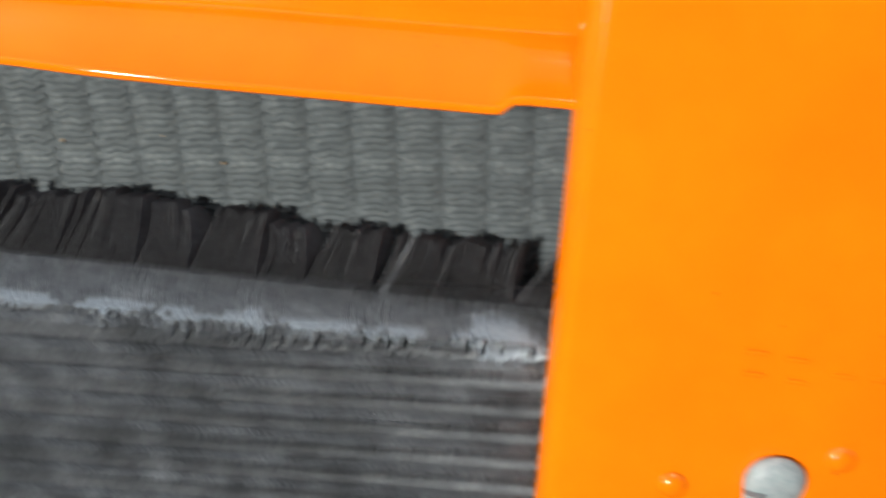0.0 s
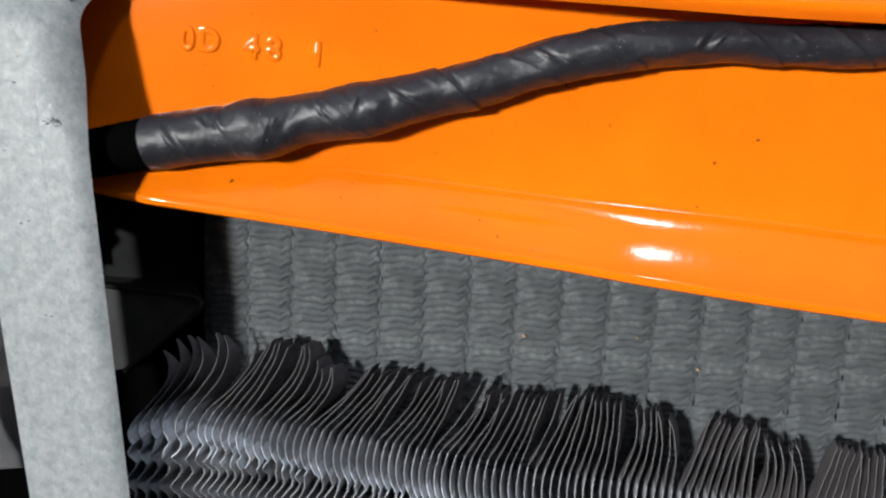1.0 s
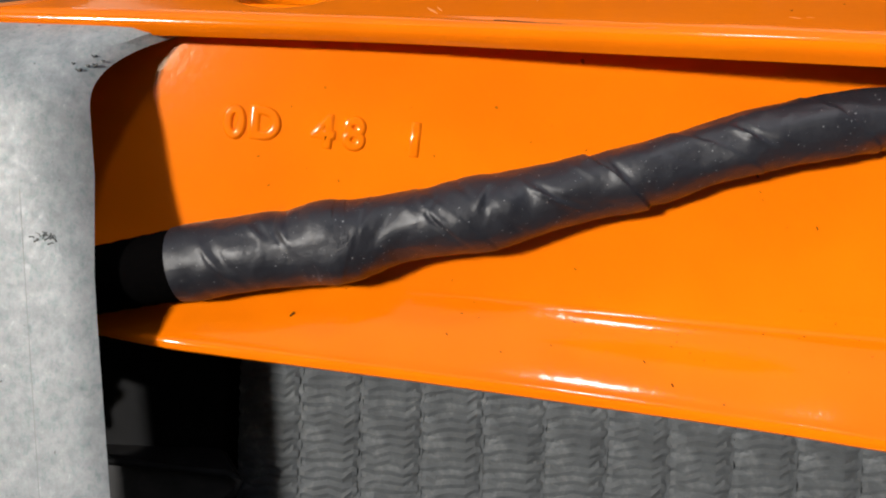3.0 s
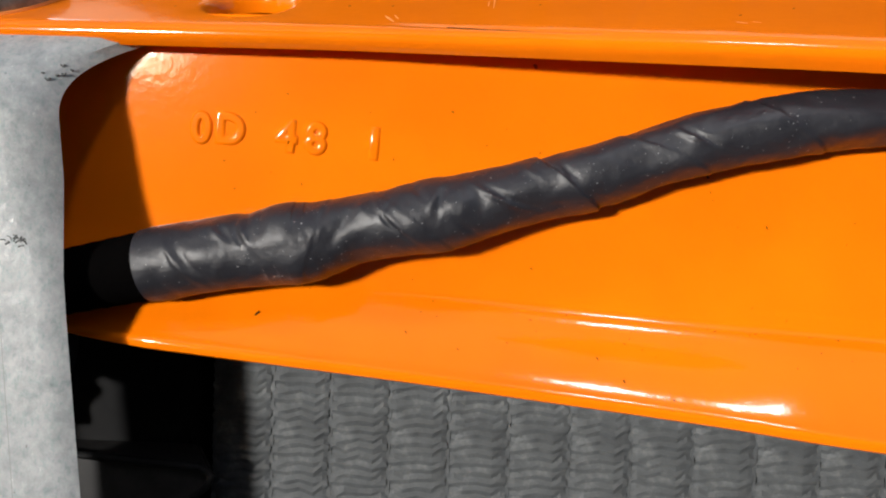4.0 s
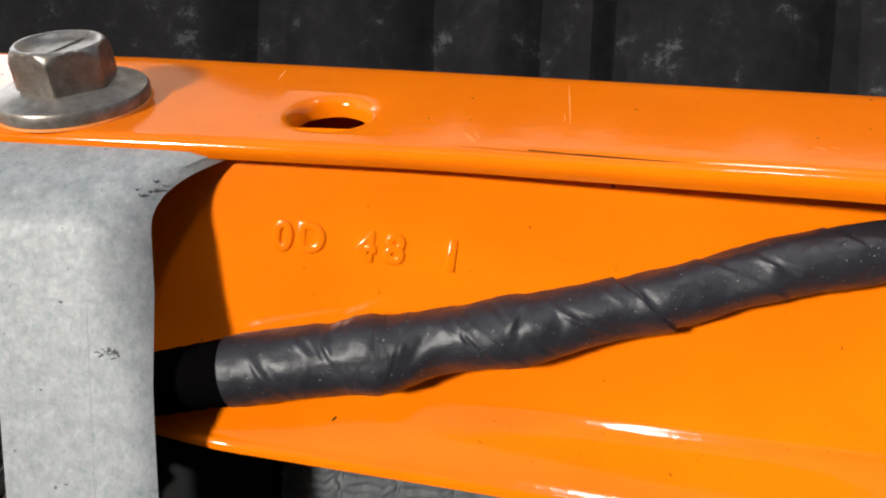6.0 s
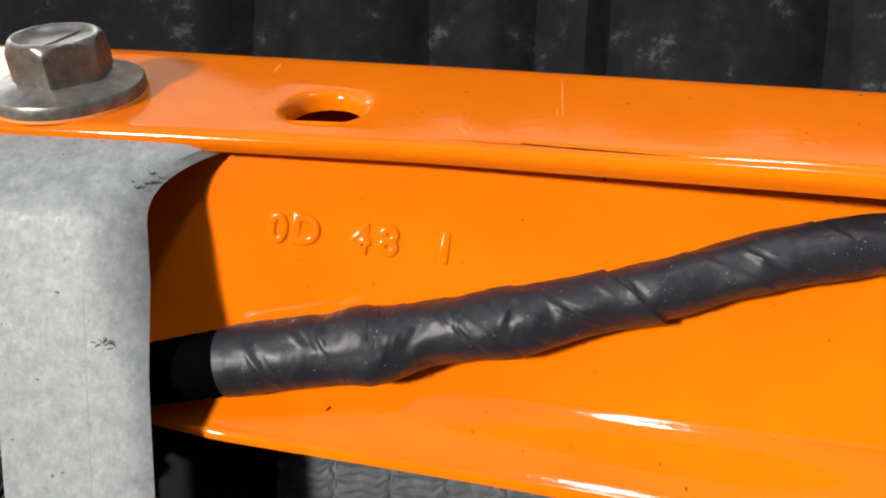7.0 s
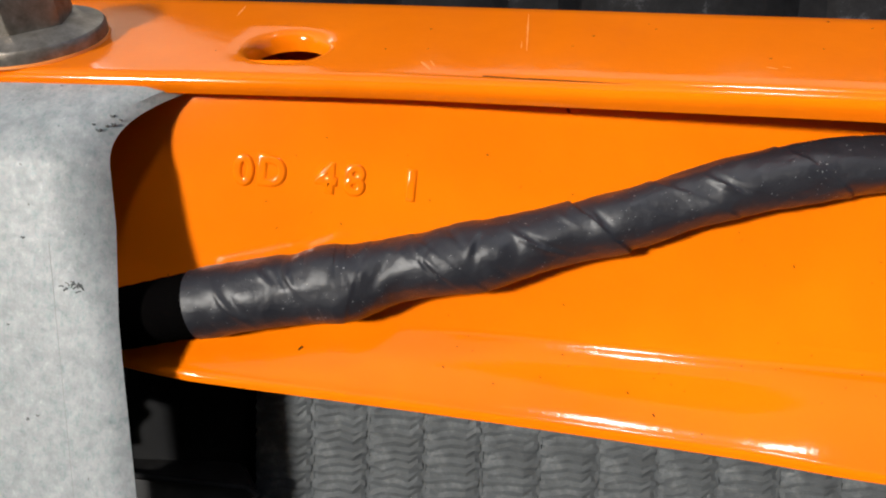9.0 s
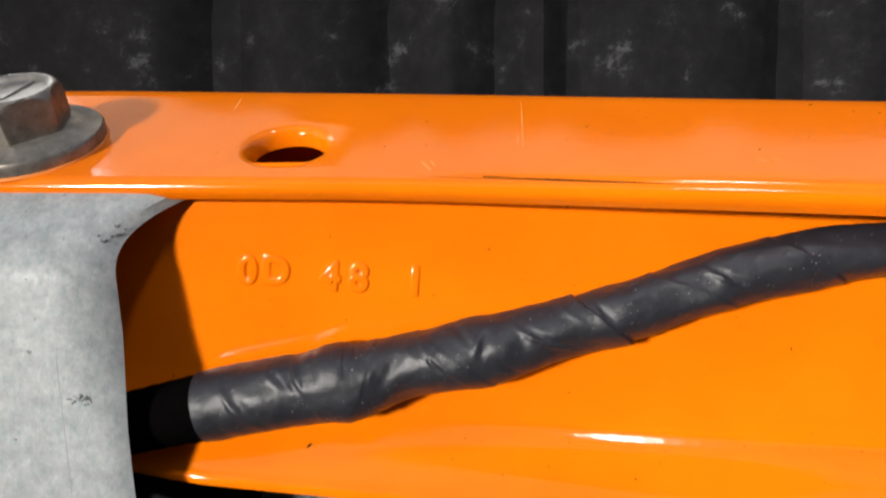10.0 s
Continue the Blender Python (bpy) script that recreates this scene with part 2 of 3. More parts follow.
# added unseen wall behind the camera blocks sky light; its gap passes the sun
plaster, tree, b = material("dark_rough_plaster", (0.07, 0.068, 0.065), 0.9)
tree.links.new(ramp(tree, grain(tree, 9, 6.0), (0.3, (0.045, 0.043, 0.041)), (0.7, (0.09, 0.087, 0.083))), b.inputs["Base Color"])
bump(tree, b, grain(tree, 60, 5.0), 0.4, 0.004)
WALL_Y = -2000.0
gx, gz = WALL_Y * SUN_WAY.x / SUN_WAY.y + 105, WALL_Y * SUN_WAY.z / SUN_WAY.y - 50
gap = (gx - 250, gx + 250, gz - 200, gz + 200)
bm = bmesh.new()
for x0, x1, z0, z1 in ((-3800, gap[0], -620, 2600), (gap[1], 3800, -620, 2600), (gap[0], gap[1], -620, gap[2]), (gap[0], gap[1], gap[3], 2600)):
    box(bm, (x0, WALL_Y - 120, z0), (x1, WALL_Y, z1))
wall = new("sky_block_wall", finish(bm, plaster, False))
tagged(wall, "unseen dark plastered wall added to block the sky, with a gap for the sun", "wall", "", "structure")

# unseen wall added behind the car; a lamp in its opening brightens flange reflections
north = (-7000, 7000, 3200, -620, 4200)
light_gap = (-4900, -2350, 1300, 3450)
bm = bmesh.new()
for x0, x1, z0, z1 in ((north[0], light_gap[0], north[3], north[4]), (light_gap[1], north[1], north[3], north[4]), (light_gap[0], light_gap[1], north[3], light_gap[2]), (light_gap[0], light_gap[1], light_gap[3], north[4])):
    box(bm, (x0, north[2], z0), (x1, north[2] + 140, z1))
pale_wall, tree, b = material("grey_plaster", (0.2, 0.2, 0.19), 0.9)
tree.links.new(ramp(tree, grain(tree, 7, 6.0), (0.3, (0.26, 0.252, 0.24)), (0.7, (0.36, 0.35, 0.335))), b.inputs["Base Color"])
wall = new("added_north_wall", finish(bm, pale_wall, False))
tagged(wall, "unseen grey wall with an opening, added for reflections in the paint", "wall", "", "structure")
added_light = new("reflection_light", bpy.data.lights.new("reflection_light", "AREA"))
added_light.data.shape, added_light.data.size, added_light.data.size_y = "RECTANGLE", (light_gap[1] - light_gap[0]) * MM, (light_gap[3] - light_gap[2]) * MM
added_light.data.energy = 75.0
mid = Vector(((light_gap[0] + light_gap[1]) / 2, north[2] + 60, (light_gap[2] + light_gap[3]) / 2)) * MM
added_light.matrix_world = look(mid, mid - Vector((0, 1, 0)))

# round unseen lamp added over the car front for highlights on lip and crease
lamp = new("highlight_lamp")
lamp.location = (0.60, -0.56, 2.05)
tagged(lamp, "black unseen lamp added on a wall arm for paint highlights", "lamp")
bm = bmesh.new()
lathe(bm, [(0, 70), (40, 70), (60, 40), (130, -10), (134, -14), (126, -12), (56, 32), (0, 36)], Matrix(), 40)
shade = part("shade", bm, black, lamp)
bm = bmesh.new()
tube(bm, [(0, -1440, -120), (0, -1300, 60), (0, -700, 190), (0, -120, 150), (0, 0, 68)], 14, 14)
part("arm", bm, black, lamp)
bulb = new("highlight_light", bpy.data.lights.new("highlight_light", "AREA"))
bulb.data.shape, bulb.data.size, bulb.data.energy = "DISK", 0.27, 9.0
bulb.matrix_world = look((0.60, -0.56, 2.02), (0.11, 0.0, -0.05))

# ---- orange radiator support ----
support = thing("radiator_support", "glossy orange painted sheet steel radiator support beam", "car body")
X0, X1 = -70.0, 330.0
LIP_X = (-70, -10, 20, 50, 75, 100, 120, 180, 330)
LIP_U = (-9.0, -9.5, -10.1, -10.9, -12.8, -14.7, -16.6, -18.2, -21)
BACK_X = (-70, 0, 50, 100, 130, 330)
BACK_U = (21.7, 20.7, 17.3, 13.1, 10.5, 8)
HX, HU, HR = 35.9, -0.5, 5.2


def flange_row(x):
    f, k = soft(x, LIP_X, LIP_U), soft(x, BACK_X, BACK_U)
    row = []
    for q in (4.5, 2.5, 1.0):
        row.append(on_flange(x, k + 0.6, -q))
    row.append(on_flange(x, k + 0.2, -0.3))
    g = max(0.0, min(1.0, (x - 52) / 40.0))
    for i in range(13):
        w = i / 12
        row.append(on_flange(x, k - 0.6 + (f + 3.0 - k + 0.6) * w, 0))
    for du, h in ((2.5, -0.1 * g), (2.1, -0.5 * g), (1.75, -0.45 * g), (1.4, -0.1 * g)):
        row.append(on_flange(x, f + du, h))
    for a in (0, 25, 50, 75, 90, 115):
        row.append(on_flange(x, f + 0.9 - 1.4 * math.sin(radians(a)), 0.3 * g - 1.4 * (1 - math.cos(radians(a)))))
    row.append(on_flange(x, f - 0.1, -2.6))
    return row


bm = bmesh.new()
xs = [X0 + (X1 - X0) * i / 160 for i in range(161)]
vs = grid(bm, [flange_row(x) for x in xs])
c0 = max(i for i, x in enumerate(xs) if x < HX - HR - 2.5)
c1 = min(i for i, x in enumerate(xs) if x > HX + HR + 2.5)
inner = [j for j in range(4, 17) if abs((vs[c0][j].co / MM).dot(Vector((0, CS, SN))) - HU) < HR + 4]
r0, r1 = inner[0], inner[-1]
dead = [f for f in bm.faces if all(c0 <= i <= c1 and r0 <= j <= r1 for i, j in [next(((i, j) for i in range(c0, c1 + 1) for j in range(r0, r1 + 1) if vs[i][j] is v), (-1, -1)) for v in f.verts])]
bmesh.ops.delete(bm, geom=dead, context="FACES_ONLY")
loop = [vs[i][r0] for i in range(c0, c1)] + [vs[c1][j] for j in range(r0, r1)] + [vs[i][r1] for i in range(c1, c0, -1)] + [vs[c0][j] for j in range(r1, r0, -1)]


def ring_at(rad, h):
    out = []
    for v in loop:
        p = v.co / MM
        a = math.atan2(p.dot(Vector((0, CS, SN))) - HU, p.x - HX)
        out.append(bm.verts.new([c * MM for c in on_flange(HX + rad * math.cos(a), HU + rad * math.sin(a), h)]))
    return out


last = loop
for rad, h in ((HR + 1.5, 0), (HR + 0.9, -0.12), (HR + 0.4, -0.45), (HR + 0.1, -1.0), (HR - 0.1, -1.8), (HR - 0.25, -2.6)):
    ring = ring_at(rad, h)
    for k in range(len(loop)):
        j = (k + 1) % len(loop)
        bm.faces.new((last[k], last[j], ring[j], ring[k]))
    last = ring
bmesh.ops.delete(bm, geom=[v for v in bm.verts if not v.link_faces], context="VERTS")
thicken(bm, 0.9, (0, SN, -CS))
part("top_flange", bm, paint, support)

# face panel below the flange: a steep face, a rounded crease and a lip that comes forward
CR_X = (-70, 17, 47, 71, 96, 128, 185, 330)
CR_Z = (-32, -35.2, -36.3, -37.9, -39.5, -41.2, -45.4, -49.5)
BO_X = (-70, 0, 17, 28, 59, 95, 126, 172, 330)
BO_Z = (-34, -38.8, -41.8, -42.7, -45.3, -48.7, -51.5, -54.9, -66.1)
CR_S = (-70, 20, 70, 120, 330)
CR_R = (7.0, 6.0, 3.2, 2.2, 2.2)


def face_y(z):
    """The steep face leans forward a little at its top."""
    return -3.0 - 0.10 * (z + 25)


def panel_row(x):
    zc, zb, soft_r = soft(x, CR_X, CR_Z), soft(x, BO_X, BO_Z), lerp(x, CR_S, CR_R)
    row = [(x, face_y(-2.9) + 0.4, -2.9), (x, face_y(-3.4) + 0.3, -3.4), (x, face_y(-4.6) + 0.1, -4.6)]
    for i in range(1, 7):
        z = -4.6 + (zc + soft_r + 4.6) * i / 6
        row.append((x, face_y(z), z))
    zb += 1.9 * max(0.0, min(1.0, (x - 176) / 2.5))
    foot = face_y(zc + soft_r)
    a, c, e = Vector((x, foot, zc + soft_r)), Vector((x, foot, zc)), Vector((x, lerp(x, (4, 26), (-4.0, -7.3)) - 1.9 / (1 + math.exp((101 - x) / 3.0)), zb))
    d = c + (e - c).normalized() * min(soft_r, (e - c).length * 0.6)
    ridge = max(0.0, min(1.0, (x - 34) / 45.0))
    k = (foot - e.y - 0.75) / (zc - zb)
    drop = (2.6, 1.6, 1.0, 0.6, 0.3, 0.0, -0.3, -0.6, -0.9, -1.3, -1.8, -2.4)
    for i in range(1, 13):
        t = i / 12
        p = a * (1 - t) ** 2 + c * 2 * t * (1 - t) + d * t * t
        u = drop[i - 1]
        q = Vector((x, foot - k * 0.5 * math.log(1 + math.exp(-u / 0.5)) - 0.75 / (1 + math.exp((u + 0.2) / 0.35)), zc + u))
        row.append(tuple(p.lerp(q, ridge)))
    d = Vector(row[-1])
    for i in range(1, 6):
        t = i / 5
        bow = 0.3 * math.sin(3.14 * t) * ridge
        p = d.lerp(e, t)
        row.append((x, p.y + bow, p.z - bow * 0.4))
    row.append((x, e.y - 0.3, zb - 0.25))
    row.append((x, e.y - 0.45, zb - 0.8))
    row.append((x, e.y - 0.2, zb - 1.5))
    row.append((x, e.y + 1.0, zb - 1.9))
    return row


bm = bmesh.new()
grid(bm, [panel_row(X0 + (196 - X0) * i / 120) for i in range(121)])
thicken(bm, 0.9, (0, 1, 0.3))
face = part("face_panel", bm, paint, support)

# unseen wall added behind the flange so its hole stays dark
bm = bmesh.new()
grid(bm, [[on_flange(x, soft(x, BACK_X, BACK_U) - 1.0, -1.2), (x, 15.0, -8), (x, 13.0, -30), (x, 9.0, -44)] for x in (X0, -20, 40, 100, 160, 189)])
thicken(bm, 0.9, (0, 1, 0))
part("added_rear_wall", bm, paint, support)

# stamped code, each character a raised mark of its own
for ch, x, z in (("0", 31.1, -18.4), ("D", 34.8, -18.5), ("4", 42.0, -19.2), ("8", 45.7, -19.4), ("1", 53.0, -19.9)):
    cu = bpy.data.curves.new("letter", "FONT")
    cu.body, cu.size, cu.extrude, cu.bevel_depth, cu.bevel_resolution, cu.align_x = ch, 5.0 * MM, 0.0, 0.36 * MM, 5, "CENTER"
    tmp = new("letter", cu)
    bpy.context.view_layer.update()
    me = bpy.data.meshes.new_from_object(tmp.evaluated_get(bpy.context.evaluated_depsgraph_get()))
    bpy.data.objects.remove(tmp)
    me.materials.clear()
    me.materials.append(paint)
    for p in me.polygons:
        p.use_smooth = True
    ob = new("stamped_character", me)
    ob.parent = support
    ob.matrix_basis = Matrix.Translation((x * MM, (face_y(z + 2) + 0.24) * MM, z * MM)) @ Euler((radians(95.7), radians(5), 0)).to_matrix().to_4x4()


def panel_y(x, z):
    row = panel_row(x)[::-1]
    return lerp(z, [p[2] for p in row], [p[1] for p in row])


dirt = random.Random(12)
spots = [(39.2, -39.7, 0.4), (81.2, -43.4, 0.2), (84.3, -45.8, 0.25), (57.9, -41.2, 0.18), (93.5, -21.0, 0.35), (44.0, -23.4, 0.15), (101, -27, 0.2), (73, -33, 0.15)]
spots += [(dirt.uniform(30, 165), dirt.uniform(-44, -12), dirt.uniform(0.05, 0.14)) for k in range(40)]
for k in range(60):
    x = dirt.uniform(58, 178)
    spots.append((x, soft(x, CR_X, CR_Z) - abs(dirt.gauss(1.2, 1.6)), dirt.uniform(0.05, 0.16)))
for x, z, w in spots:
    if z < lerp(x, BO_X, BO_Z) + 1.5:
        continue
    y = panel_y(x, z)
    bm = bmesh.new()
    t = dirt.uniform(-1.2, 1.2)
    tube(bm, [(x - w * math.cos(t), y, z - w * math.sin(t)), (x, y - 0.04, z + 0.1 * w), (x + w * math.cos(t), y, z + w * math.sin(t))], w * 0.34, 7)
    part("dirt_speck", bm, grime, face)
for x, u, x2, u2, w in ((67.5, 13.0, 67.2, -1.7, 0.09), (66.6, 2.0, 66.5, -1.0, 0.06), (25.0, 16.0, 25.1, 11.5, 0.14), (54.2, -5.6, 55.6, -8.2, 0.22), (55.3, -5.2, 56.0, -7.0, 0.12), (95.5, -6.2, 96.6, -6.8, 0.3), (97.4, -6.0, 98.2, -6.4, 0.16)):
    bm = bmesh.new()
    rows = []
    for k in range(9):
        t = k / 8
        ww = w * math.sin(0.25 + 2.6 * t) * (1 + 0.6 * noise.noise((k * 0.9, x, 0)))
        rows.append([on_flange(x + (x2 - x) * t - ww, u + (u2 - u) * t, 0.012), on_flange(x + (x2 - x) * t + ww, u + (u2 - u) * t, 0.012)])
    grid(bm, rows)
    thicken(bm, 0.02, (0, SN, -CS))
    part("scuff", bm, scuffed, support, "pale scuff in the orange paint")
for k in range(22):
    x, u, w = dirt.uniform(-30, 130), dirt.uniform(-9, 12), dirt.uniform(0.08, 0.2)
    if math.hypot(x, u) < 12 or math.hypot(x - HX, u - HU) < 8:
        continue
    bm = bmesh.new()
    tube(bm, [on_flange(x - w, u, 0), on_flange(x, u + w * 0.4, 0.03), on_flange(x + w, u + 0.1, 0)], w * 0.4, 6)
    part("dirt_speck", bm, grime, support)

# column at the right end of the opening
bm = bmesh.new()


def column_row(z):
    step = 0.55 / (1 + math.exp((z + 73) / 1.7))
    lean = 0.038 * (z + 54)
    row = [(198.0 + lean, 8, z), (190.5 + lean, -4, z)]
    for a in range(0, 91, 15):
        row.append((187.5 + lean + 4 * (1 - math.cos(radians(a))), -8 - 5 * math.sin(radians(a)) - step * math.sin(radians(a)), z))
    row += [(205, -13.4 - step, z), (235, -13.8 - step, z), (330, -14.5 - step, z)]
    return row


grid(bm, [column_row(-1.5 - 190 * i / 90) for i in range(91)])
thicken(bm, 1.0, (0, 1, 0))
column = part("column", bm, paint, support)
# stamped marks too worn to read
for x, z, w in ((219, -93.5, 4), (219, -97.5, 3.6), (225.5, -94.5, 4), (226, -98.5, 3.4), (233, -97, 4), (239, -97.5, 3.6)):
    bm = bmesh.new()
    tube(bm, [(x - w / 2, -14.1, z), (x, -14.25, z - 0.1), (x + w / 2, -14.1, z - 0.4)], 0.5, 8)
    part("worn_stamp", bm, paint, column)
for x, z in ((208.3, -120.6), (235.4, -113.2)):
    bm = bmesh.new()
    lathe(bm, [(2.6, -0.4), (2.2, 0.3), (1.2, 0.75), (0, 0.9)], Matrix.Translation((x, -14.6, z)) @ Matrix.Rotation(radians(90), 4, "X"), 20)
    part("weld_dimple", bm, paint, column)

# plastic clip in the column
clip = thing("push_clip", "grey plastic push clip in the orange column", "fastener")
at = Matrix.Translation((225, -14.8, -118)) @ Matrix.Rotation(radians(90), 4, "X")
bm = bmesh.new()
lathe(bm, [(3.0, -0.2), (5.0, -0.2), (5.2, 0.6), (4.6, 1.6), (3.0, 2.3), (0, 2.6)], at, 32)
part("cap", bm, zinc, clip)
bm = bmesh.new()
tube(bm, [(221.5, -16.6, -119), (221.8, -16.8, -124), (222.5, -16.4, -129)], 1.9, 12)
part("leg", bm, zinc, clip)

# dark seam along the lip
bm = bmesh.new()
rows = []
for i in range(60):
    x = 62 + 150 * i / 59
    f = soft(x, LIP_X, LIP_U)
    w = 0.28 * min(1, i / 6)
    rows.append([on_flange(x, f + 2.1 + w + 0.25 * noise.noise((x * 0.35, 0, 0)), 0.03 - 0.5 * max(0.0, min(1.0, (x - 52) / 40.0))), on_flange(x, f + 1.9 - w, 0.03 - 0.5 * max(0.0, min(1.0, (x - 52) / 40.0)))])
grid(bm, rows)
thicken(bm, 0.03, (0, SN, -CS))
part("lip_seam", bm, grime, support, "thin dark brown seam")

# ---- bolt on the flange ----
bolt = thing("hex_bolt", "dull plated hexagon bolt with a washer on the orange flange", "bolt")
bm = bmesh.new()
lathe(bm, [(3.0, 0.02), (9.7, 0.02), (10.0, 0.3), (10.05, 1.7), (9.8, 2.05), (7.6, 2.6), (6.9, 3.0), (3.0, 3.0)], FLANGE, 64)
part("washer", bm, steel, bolt)
bm = bmesh.new()
turn = FLANGE @ Matrix.Rotation(radians(44), 4, "Z")
rings = []
# the corners are chamfered to a circle at the top, which is dished
for h, most in ((3.0, 6.1), (3.4, 6.6), (5.5, 6.6), (6.9, 6.5), (7.4, 6.3), (7.9, 6.05), (8.3, 5.75), (8.5, 5.45), (8.5, 5.15), (8.3, 4.85), (7.95, 4.5), (7.7, 4.0), (7.55, 3.0), (7.5, 1.2)):
    ring = []
    for i in range(96):
        a = 2 * math.pi * i / 96
        rad = min(5.6 / math.cos((a % (math.pi / 3)) - math.pi / 6), most)
        ring.append(bm.verts.new((turn @ Vector((rad * math.cos(a), rad * math.sin(a), h + (0.12 * noise.noise((math.cos(a) * 2, math.sin(a) * 2, 5)) if most < 6 else 0)))) * MM))
    rings.append(ring)
for a, c in zip(rings, rings[1:]):
    for i in range(96):
        bm.faces.new((a[i], a[(i + 1) % 96], c[(i + 1) % 96], c[i]))
bm.faces.new(rings[-1])
bm.faces.new(rings[0][::-1])
head = part("head", bm, steel, bolt)
bm = bmesh.new()
tube(bm, [tuple(turn @ Vector(q)) for q in ((-2.6, -1.8, 7.56), (-0.6, -0.5, 7.55), (1.6, 1.2, 7.6), (3.6, 2.2, 7.75))], 0.16, 7)
part("scratch", bm, steel, head, "raised scratch across the dished top")

bm = bmesh.new()
rows = []
for k in range(73):
    a = 2 * math.pi * k / 72
    o = 0.35 + 0.3 * noise.noise((math.cos(a) * 4, math.sin(a) * 4, 2)) + 0.15 * noise.noise((math.cos(a) * 15, math.sin(a) * 15, 2))
    rows.append([tuple(FLANGE @ Vector((rr * math.cos(a), rr * math.sin(a), h))) for rr, h in ((9.7, 0.4), (10.08 + o * 0.2, 0.3), (10.1 + max(0.03, o * 0.45), 0.02))])
grid(bm, rows)
thicken(bm, 0.06, (0, SN, -CS))
part("paint_rim", bm, scuffed, bolt, "ragged rim of cracked pale paint")

# ---- galvanized bracket ----
bracket = thing("steel_bracket", "grey galvanized steel bracket with a long slot, bolted under the flange", "bracket")
BY = -15.0


def edge_left(z):
    return -20.3 + 0.126 * (-z - 38) + 9.0 * max(0.0, (z + 14) / 8) ** 2


def edge_right(z):
    return 18.4 + 0.095 * (-z - 24) + 5.3 * max(0.0, (z + 16.6) / 8) ** 2.5


def slot_mid(z):
    return -2.9 + 0.117 * (-z - 35)


bm = bmesh.new()
STZ, SR = -35.0, 3.7
zs = [-6.0 - 0.5 * k for k in range(27)] + [-20, -24, -28, -30.5] + [STZ + SR * math.cos(radians(a)) for a in range(0, 91, 15)] + [-40, -50, -60, -70, -80, -90, -100, -110, -125]


def plate_y(x, z):
    f = (x - edge_left(z)) / (edge_right(z) - edge_left(z))
    y = BY + lerp(z, (-36, -24), (0.7, 2.4)) * max(0.0, (f - 0.84) / 0.16) ** 2.0 + 0.55 * max(0.0, (f - 0.972) / 0.028)
    if z > -17:
        y += 7.6 * ((z + 17) / 11) ** 1.7
    return y


ACROSS = (0, 0.1, 0.2, 0.31, 0.42, 0.53, 0.64, 0.74, 0.84, 0.93, 1.0)
for zi in range(len(zs) - 1):
    za, zb = zs[zi], zs[zi + 1]

    def half(z):
        d = (z - STZ) / SR
        return SR if d <= 0 else (SR * math.sqrt(max(0.0, 1 - d * d)) if d < 1 else 0.0)
    for side in (0, 1):
        for k in range(10):
            quad = []
            for z, kk in ((za, k), (za, k + 1), (zb, k + 1), (zb, k)):
                w = ACROSS[kk]
                if side == 0:
                    x = edge_left(z) + (slot_mid(z) - half(z) - edge_left(z)) * w
                else:
                    x = slot_mid(z) + half(z) + (edge_right(z) - slot_mid(z) - half(z)) * w
                quad.append(bm.verts.new((x * MM, plate_y(x, z) * MM, z * MM)))
            bm.faces.new(quad)
bmesh.ops.remove_doubles(bm, verts=bm.verts, dist=1e-6)
bmesh.ops.dissolve_degenerate(bm, edges=bm.edges, dist=1e-7)
thicken(bm, 1.7, (0, 1, 0))
part("plate", bm, zinc, bracket)
bm = bmesh.new()
rows = []
for x in (-14, -5, 5, 14):
    rows.append([on_flange(x, u, -0.95) for u in (-6.5, -2, 4, 12)])
grid(bm, rows)
thicken(bm, 1.6, (0, SN, -CS))
part("mounting_tab", bm, zinc, bracket)

# rubbed marks, pits and a long faint scratch on the plate
marks = random.Random(9)
for k in range(15):
    ax, az = 14.6 + marks.gauss(0, 0.55), -31.2 + marks.gauss(0, 0.4)
    bx, bz = ax + marks.uniform(-0.7, 0.7), az + marks.uniform(-0.6, 0.6)
    bm = bmesh.new()
    tube(bm, [(ax, plate_y(ax, az) + 0.03, az), ((ax + bx) / 2 + 0.1, plate_y(ax, az) + 0.03, (az + bz) / 2 + 0.1), (bx, plate_y(bx, bz) + 0.03, bz)], marks.uniform(0.05, 0.11), 6)
    part("scratch", bm, rub, bracket, "dark rubbed scratch in the zinc")
for ax, az, w in ((16.4, -12.6, 0.35), (17.1, -12.0, 0.25), (15.8, -11.9, 0.2), (17.7, -11.8, 0.3), (18.3, -11.2, 0.2), (17.5, -10.8, 0.3), (-14.3, -28.6, 0.4), (-16.5, -30.4, 0.3), (8.5, -25.5, 0.25), (3.4, -43.5, 0.2), (9.9, -47.0, 0.22), (13.1, -62.5, 0.25), (6.4, -36.0, 0.2)):
    bm = bmesh.new()
    y = plate_y(ax, az)
    tube(bm, [(ax - w, y + 0.04, az + 0.1), (ax, y + 0.02, az - w * 0.3), (ax + w * 0.8, y + 0.04, az + w * 0.4)], w * 0.45, 7)
    part("pit", bm, rub, bracket, "small dark pit in the zinc")
bm = bmesh.new()
tube(bm, [(lerp(z, (-90, -20), (17.0, 11.2)), plate_y(lerp(z, (-90, -20), (17.0, 11.2)), z) + 0.05, z) for z in range(-78, -22, 4)], 0.07, 6)
part("scratch", bm, faint, bracket, "long faint scratch down the plate")

